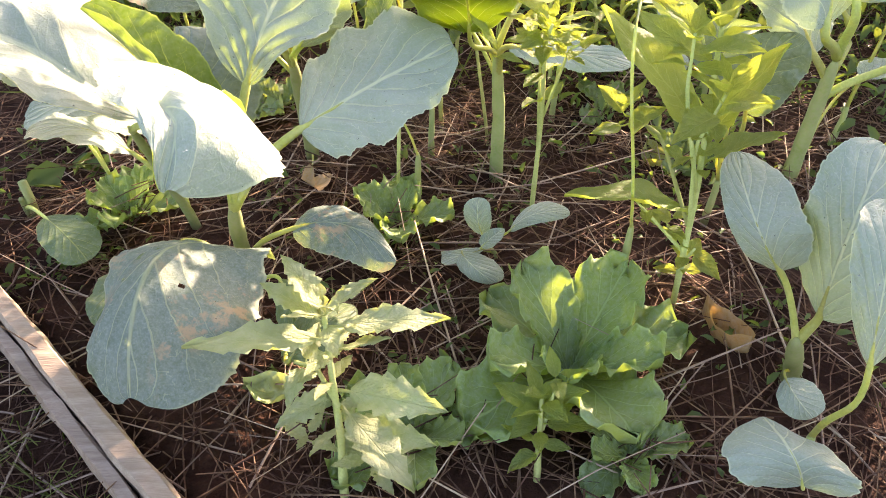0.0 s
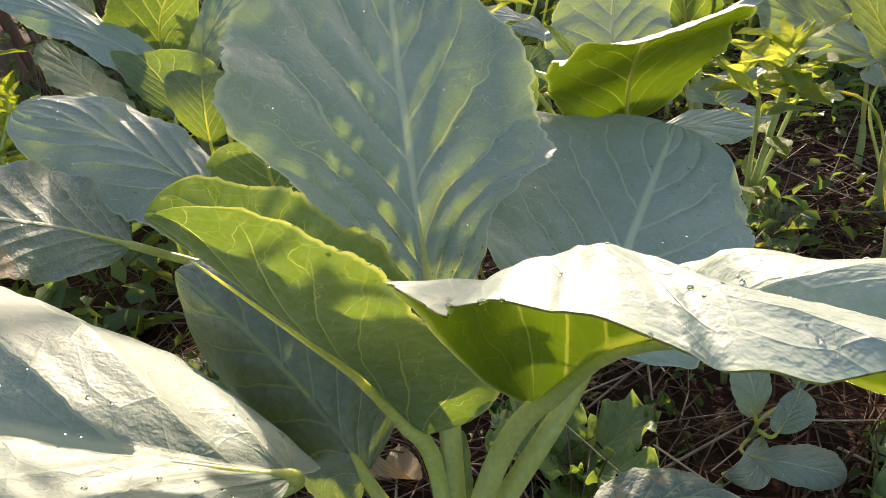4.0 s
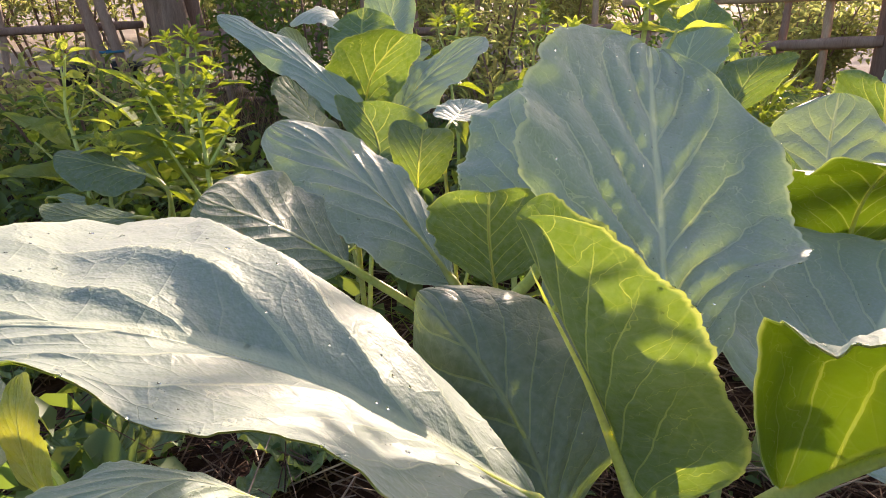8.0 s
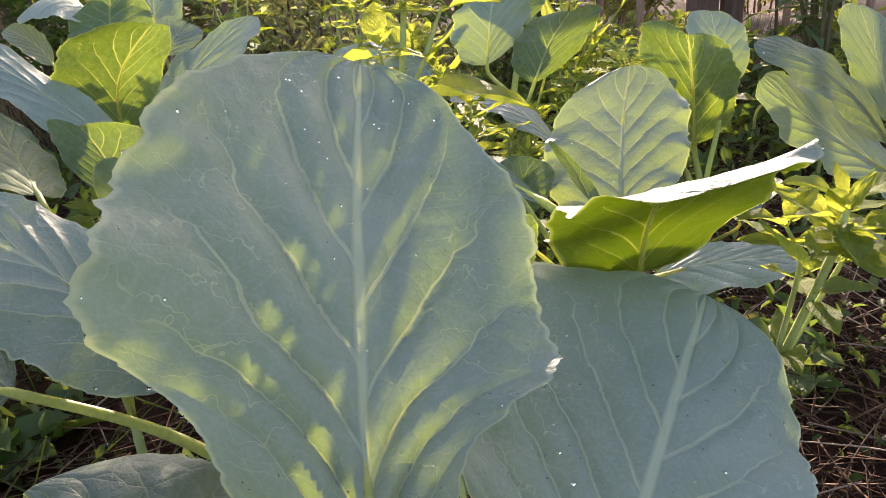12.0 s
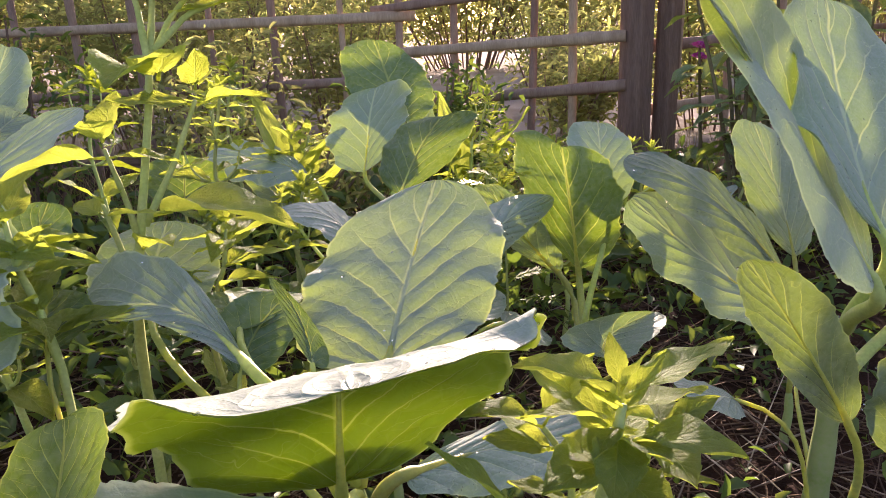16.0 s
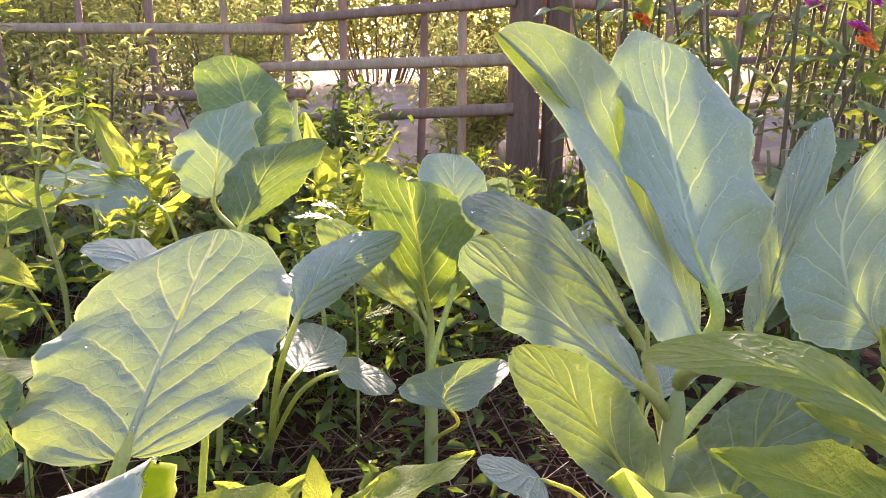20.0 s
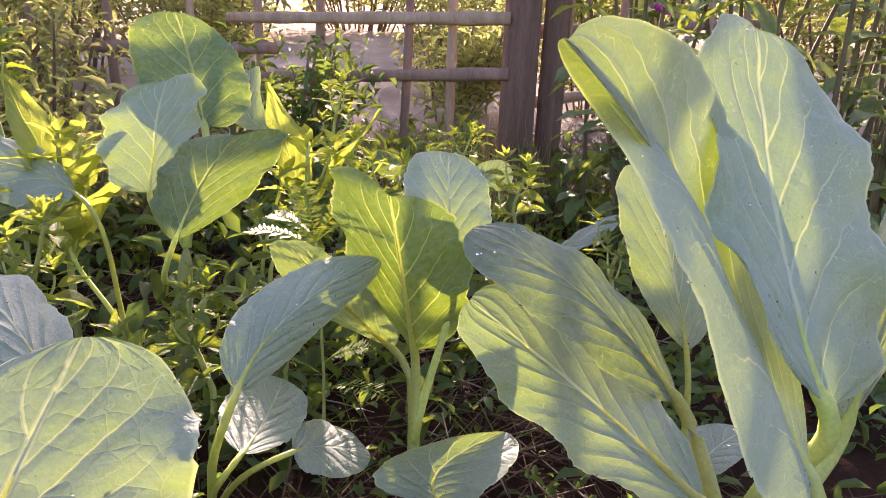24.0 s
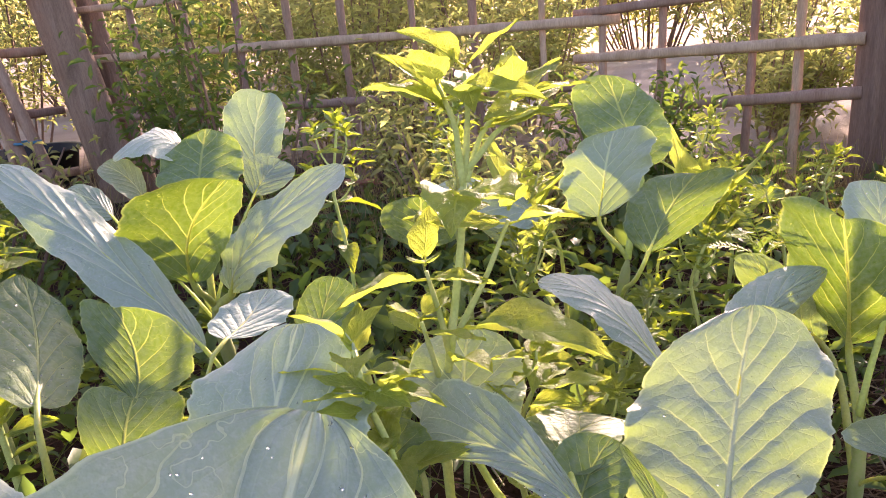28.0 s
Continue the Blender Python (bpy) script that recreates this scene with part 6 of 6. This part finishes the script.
def zinnia(place, height, stems, seed, colours, reach=0.16):
    rnd = random.Random(seed)
    ob = thing("flowering_plant", place, "tall leafy flowering plant with pink, orange and purple blossoms", "flower", "flowers by the fence")
    for s in range(stems):
        a = rnd.uniform(0, 6.28)
        top = Vector((math.cos(a) * reach * rnd.uniform(0.3, 1), math.sin(a) * reach * rnd.uniform(0.3, 1), height * rnd.uniform(0.7, 1.0)))
        path = bezier(Vector((0.02 * math.cos(a), 0.02 * math.sin(a), -0.03)), Vector((0, 0, height * 0.3)), top * 0.8 - Vector((0, 0, 0.05)), top, 10)
        v, f = tube(path, [0.006 * (1.1 - 0.6 * i / 10) for i in range(11)], 6)
        part("stem", mesh_of("stem", v, f, M_STEM_BROWN), ob)
        for k in range(2, 10):
            for h in range(2):
                if rnd.random() < 0.38:
                    continue
                lf = part("leaf", rnd.choice(ZINNIA), ob)
                size = rnd.uniform(0.07, 0.12)
                lf.matrix_basis = Matrix.Translation(path[k]) @ Matrix.Rotation(k * 1.57 + h * math.pi + rnd.uniform(-0.4, 0.4), 4, "Z") @ Matrix.Rotation(rnd.uniform(-0.4, 0.5), 4, "X") @ Matrix.Diagonal((size, size, size, 1))
        if colours and s < 5:
            hue = colours[s % len(colours)]
            b = part("blossom", PETALS[hue], ob, ("pink blossom", "orange blossom", "purple blossom")[hue])
            b.matrix_basis = Matrix.Translation(top) @ Matrix.Rotation(rnd.uniform(0.2, 0.9), 4, "X") @ Matrix.Diagonal((0.026, 0.026, 0.026, 1))
    return ob


for i, (x, y, hgt, cols) in enumerate(((1.33, 1.72, 0.70, (1, 2)), (1.55, 1.62, 0.85, (2, 0)), (1.42, 1.40, 0.74, (2, 1)), (1.75, 1.95, 1.15, (0, 1, 2)), (1.62, 1.28, 0.80, (2, 1)), (1.95, 1.5, 1.0, (0, 1)), (1.25, 1.25, 0.46, ()), (1.9, 2.15, 1.25, (0, 2)))):
    zinnia((x, y, 0), hgt, 6, 60 + i, cols)
zinnia((1.42, 1.90, 0), 0.5, 2, 90, (0,), reach=0.06)

# ---- dry grass along the fence, a pole and a basin ----
for box, n in (((1.15, 1.85, 1.95, 2.45), 700), ((0.1, 1.3, 2.5, 3.2), 900), ((-0.9, 0.2, 3.0, 3.9), 600)):
    a, b, r = straw(n, box, 0.03, 0.10, 0.0011)
    b[:, 2] += rng.uniform(0.04, 0.22, len(b))
    scatter_sticks("dry_grass", a, b, r, M_DRY_GRASS, "dry yellow-brown grass stalks along the fence", "grass")
pole = thing("pole", (0.34, 3.60, 0), "reddish pole lying on the ground before the fence", "pole")
rod("shaft", (0, 0, 0.03), (0.26, -0.16, 0.03), 0.012, M_RED_POLE, pole, 5)


def basin(label, place, radius, height):
    """A round open basin with a rolled rim, turned from a profile."""
    ob = thing("basin", place, label, "basin")
    prof = [(0.0, 0.0), (0.78, 0.0), (0.86, 0.1), (1.0, 0.94), (1.07, 0.97), (1.07, 1.03), (0.98, 1.0), (0.82, 0.12), (0.0, 0.08)]
    verts, faces, n = [], [], 28
    for s in range(n):
        g = 2 * math.pi * s / n
        verts += [(math.cos(g) * r * radius, math.sin(g) * r * radius, z * height - 0.012) for r, z in prof]
    m = len(prof)
    for s in range(n):
        t = (s + 1) % n
        for q in range(m - 1):
            faces.append((s * m + q, t * m + q, t * m + q + 1, s * m + q + 1))
    part("bowl", mesh_of("bowl", verts, faces, M_BLACK), ob)
    return ob


basin("black plastic basin standing on the lane behind the fence", (-0.95, 4.75, 0), 0.21, 0.17)


# ---- a feathery weed, fallen leaves and dew ----
def feathery_weed(label, line, fronds, seed):
    """A thin stem with fronds of many tiny leaflets; each frond runs from a share of the stem to a tip."""
    rnd = random.Random(seed)
    base = Vector(line[0])
    ob = thing("feathery_weed", base, label, "weed")
    pts = [along(line, i / 12) - base for i in range(13)]
    pts[0].z -= 0.01
    v, f = tube(pts, [0.0022 * (1.1 - 0.6 * i / 12) for i in range(13)], 6)
    part("stem", mesh_of("stem", v, f, M_HERB_STEM), ob)
    for share, tip in fronds:
        a = along(line, share) - base
        b = Vector(tip) - base
        path = bezier(a, a + (b - a) * 0.3 + Vector((0, 0, 0.012)), a + (b - a) * 0.7 + Vector((0, 0, 0.012)), b, 16)
        verts, faces = tube(path, [0.0007] * 17, 4)
        d = (b - a).normalized()
        s = d.cross(Vector((0, 0, 1))).normalized()
        for i in range(3, 17):
            w = 0.014 * math.sin(math.pi * (i - 1) / 17) + 0.004
            for h in (-1, 1):
                c = path[i]
                e = s * h * w + d * w * 0.35 + Vector((0, 0, rnd.uniform(-0.003, 0.003)))
                k = len(verts)
                verts += [c, c + e * 0.5 + d * 0.0022, c + e, c + e * 0.5 - d * 0.0022]
                faces.append((k, k + 1, k + 2, k + 3))
        tagged(part("frond", mesh_of("frond", verts, faces, M_FERN, smooth=False), ob), kind="stuff")
    return ob


feathery_weed("thin feathery weed with light green fronds", [(0.496, 1.496, 0.000), (0.499, 1.495, 0.157), (0.493, 1.494, 0.315)],
              [(1, (0.462, 1.530, 0.337)), (1, (0.563, 1.453, 0.352)), (1, (0.514, 1.564, 0.354)), (1, (0.556, 1.505, 0.362)), (1, (0.484, 1.433, 0.345)), (0.97, (0.442, 1.540, 0.322)), (0.8, (0.535, 1.452, 0.300)), (0.5, (0.435, 1.488, 0.199)), (0.45, (0.521, 1.401, 0.168)), (0.55, (0.542, 1.463, 0.189))], 3)


def fallen_leaf(label, place, length, width, yaw, material, curl, seed):
    """A leaf lying on the ground, its margins curled up."""
    verts, uvs, faces = [], [], []
    for i in range(19):
        u = i / 18
        w = width * math.sin(math.pi * min(1, u * 0.97 + 0.02) ** 0.8)
        for j in range(11):
            v = j / 5 - 1
            z = curl * length * (v * v * 0.6 + (u - 0.5) ** 2) + 0.012 * noise.noise(Vector((u * 4 + seed, v * 2, seed))) + 0.004
            verts.append((v * w * (1 - 0.25 * curl * v * v), (u - 0.5) * length, z))
            uvs.append((j / 10, u))
    for i in range(18):
        for j in range(10):
            f = i * 11 + j
            faces.append((f, f + 1, f + 12, f + 11))
    ob = new("fallen_leaf", mesh_of("fallen_leaf", verts, faces, material, uvs))
    ob.matrix_world = Matrix.Translation((place[0], place[1], place[2] + ground_height(place[0], place[1]) + 0.004)) @ Matrix.Rotation(yaw, 4, "Z")
    return tagged(ob, label, "leaf", "fallen leaves on the straw")


fallen_leaf("curled dry brown leaf lying on the soil", (0.36, 0.68, 0), 0.085, 0.022, 0.5, M_DRY, 0.7, 1)
fallen_leaf("pale bleached leaf lying on the straw", (-0.25, 0.594, 0.015), 0.07, 0.028, 1.3, M_PALE_BASIL, 0.35, 2)
fallen_leaf("yellow fallen leaf under the collards", (0.36, 1.12, 0), 0.07, 0.03, 0.2, M_YELLOW, 0.4, 3)
fallen_leaf("yellow fallen leaf beside a collard stem", (0.46, 1.20, 0), 0.06, 0.026, 1.9, M_YELLOW, 0.5, 4)
fallen_leaf("dry brown leaf on the straw", (-0.62, 0.93, 0), 0.06, 0.02, 2.4, M_DRY, 0.6, 5)
fallen_leaf("yellowed leaf at the end of a cut stalk", (-0.86, 1.02, 0.02), 0.09, 0.022, 1.2, M_YELLOW, 0.4, 6)
stump = thing("cut_stump", (-0.745, 1.01, 0), "small pale cut collard stump in the straw", "stump")
v, f = tube([(0, 0, -0.02), (0.004, 0, 0.02), (0.002, 0.004, 0.055)], [0.008, 0.008, 0.0075], 10)
part("stalk", mesh_of("stalk", v, f, M_STEM), stump)


def dew_drops(spots):
    """All beads of dew, as one mesh of small domes."""
    verts, faces = [], []
    for place, n, r in spots:
        a = n.orthogonal().normalized()
        b = n.cross(a)
        k = len(verts)
        for h, w in ((0.0, 1.0), (0.55, 0.86), (0.88, 0.45)):
            for s in range(7):
                g = 2 * math.pi * s / 7
                verts.append(place + n * (h * r * 0.65) + (a * math.cos(g) + b * math.sin(g)) * (w * r))
        verts.append(place + n * r * 0.65)
        for q in range(2):
            for s in range(7):
                t = (s + 1) % 7
                faces.append((k + q * 7 + s, k + q * 7 + t, k + q * 7 + 7 + t, k + q * 7 + 7 + s))
        for s in range(7):
            faces.append((k + 14 + s, k + 14 + (s + 1) % 7, k + 21))
        faces.append(tuple(k + 6 - s for s in range(7)))
    ob = new("dew_drops", mesh_of("dew_drops", verts, faces, M_DEW))
    return tagged(ob, "clear beads of dew on the collard leaves", "water drops", kind="stuff")


dew_drops(DEW)
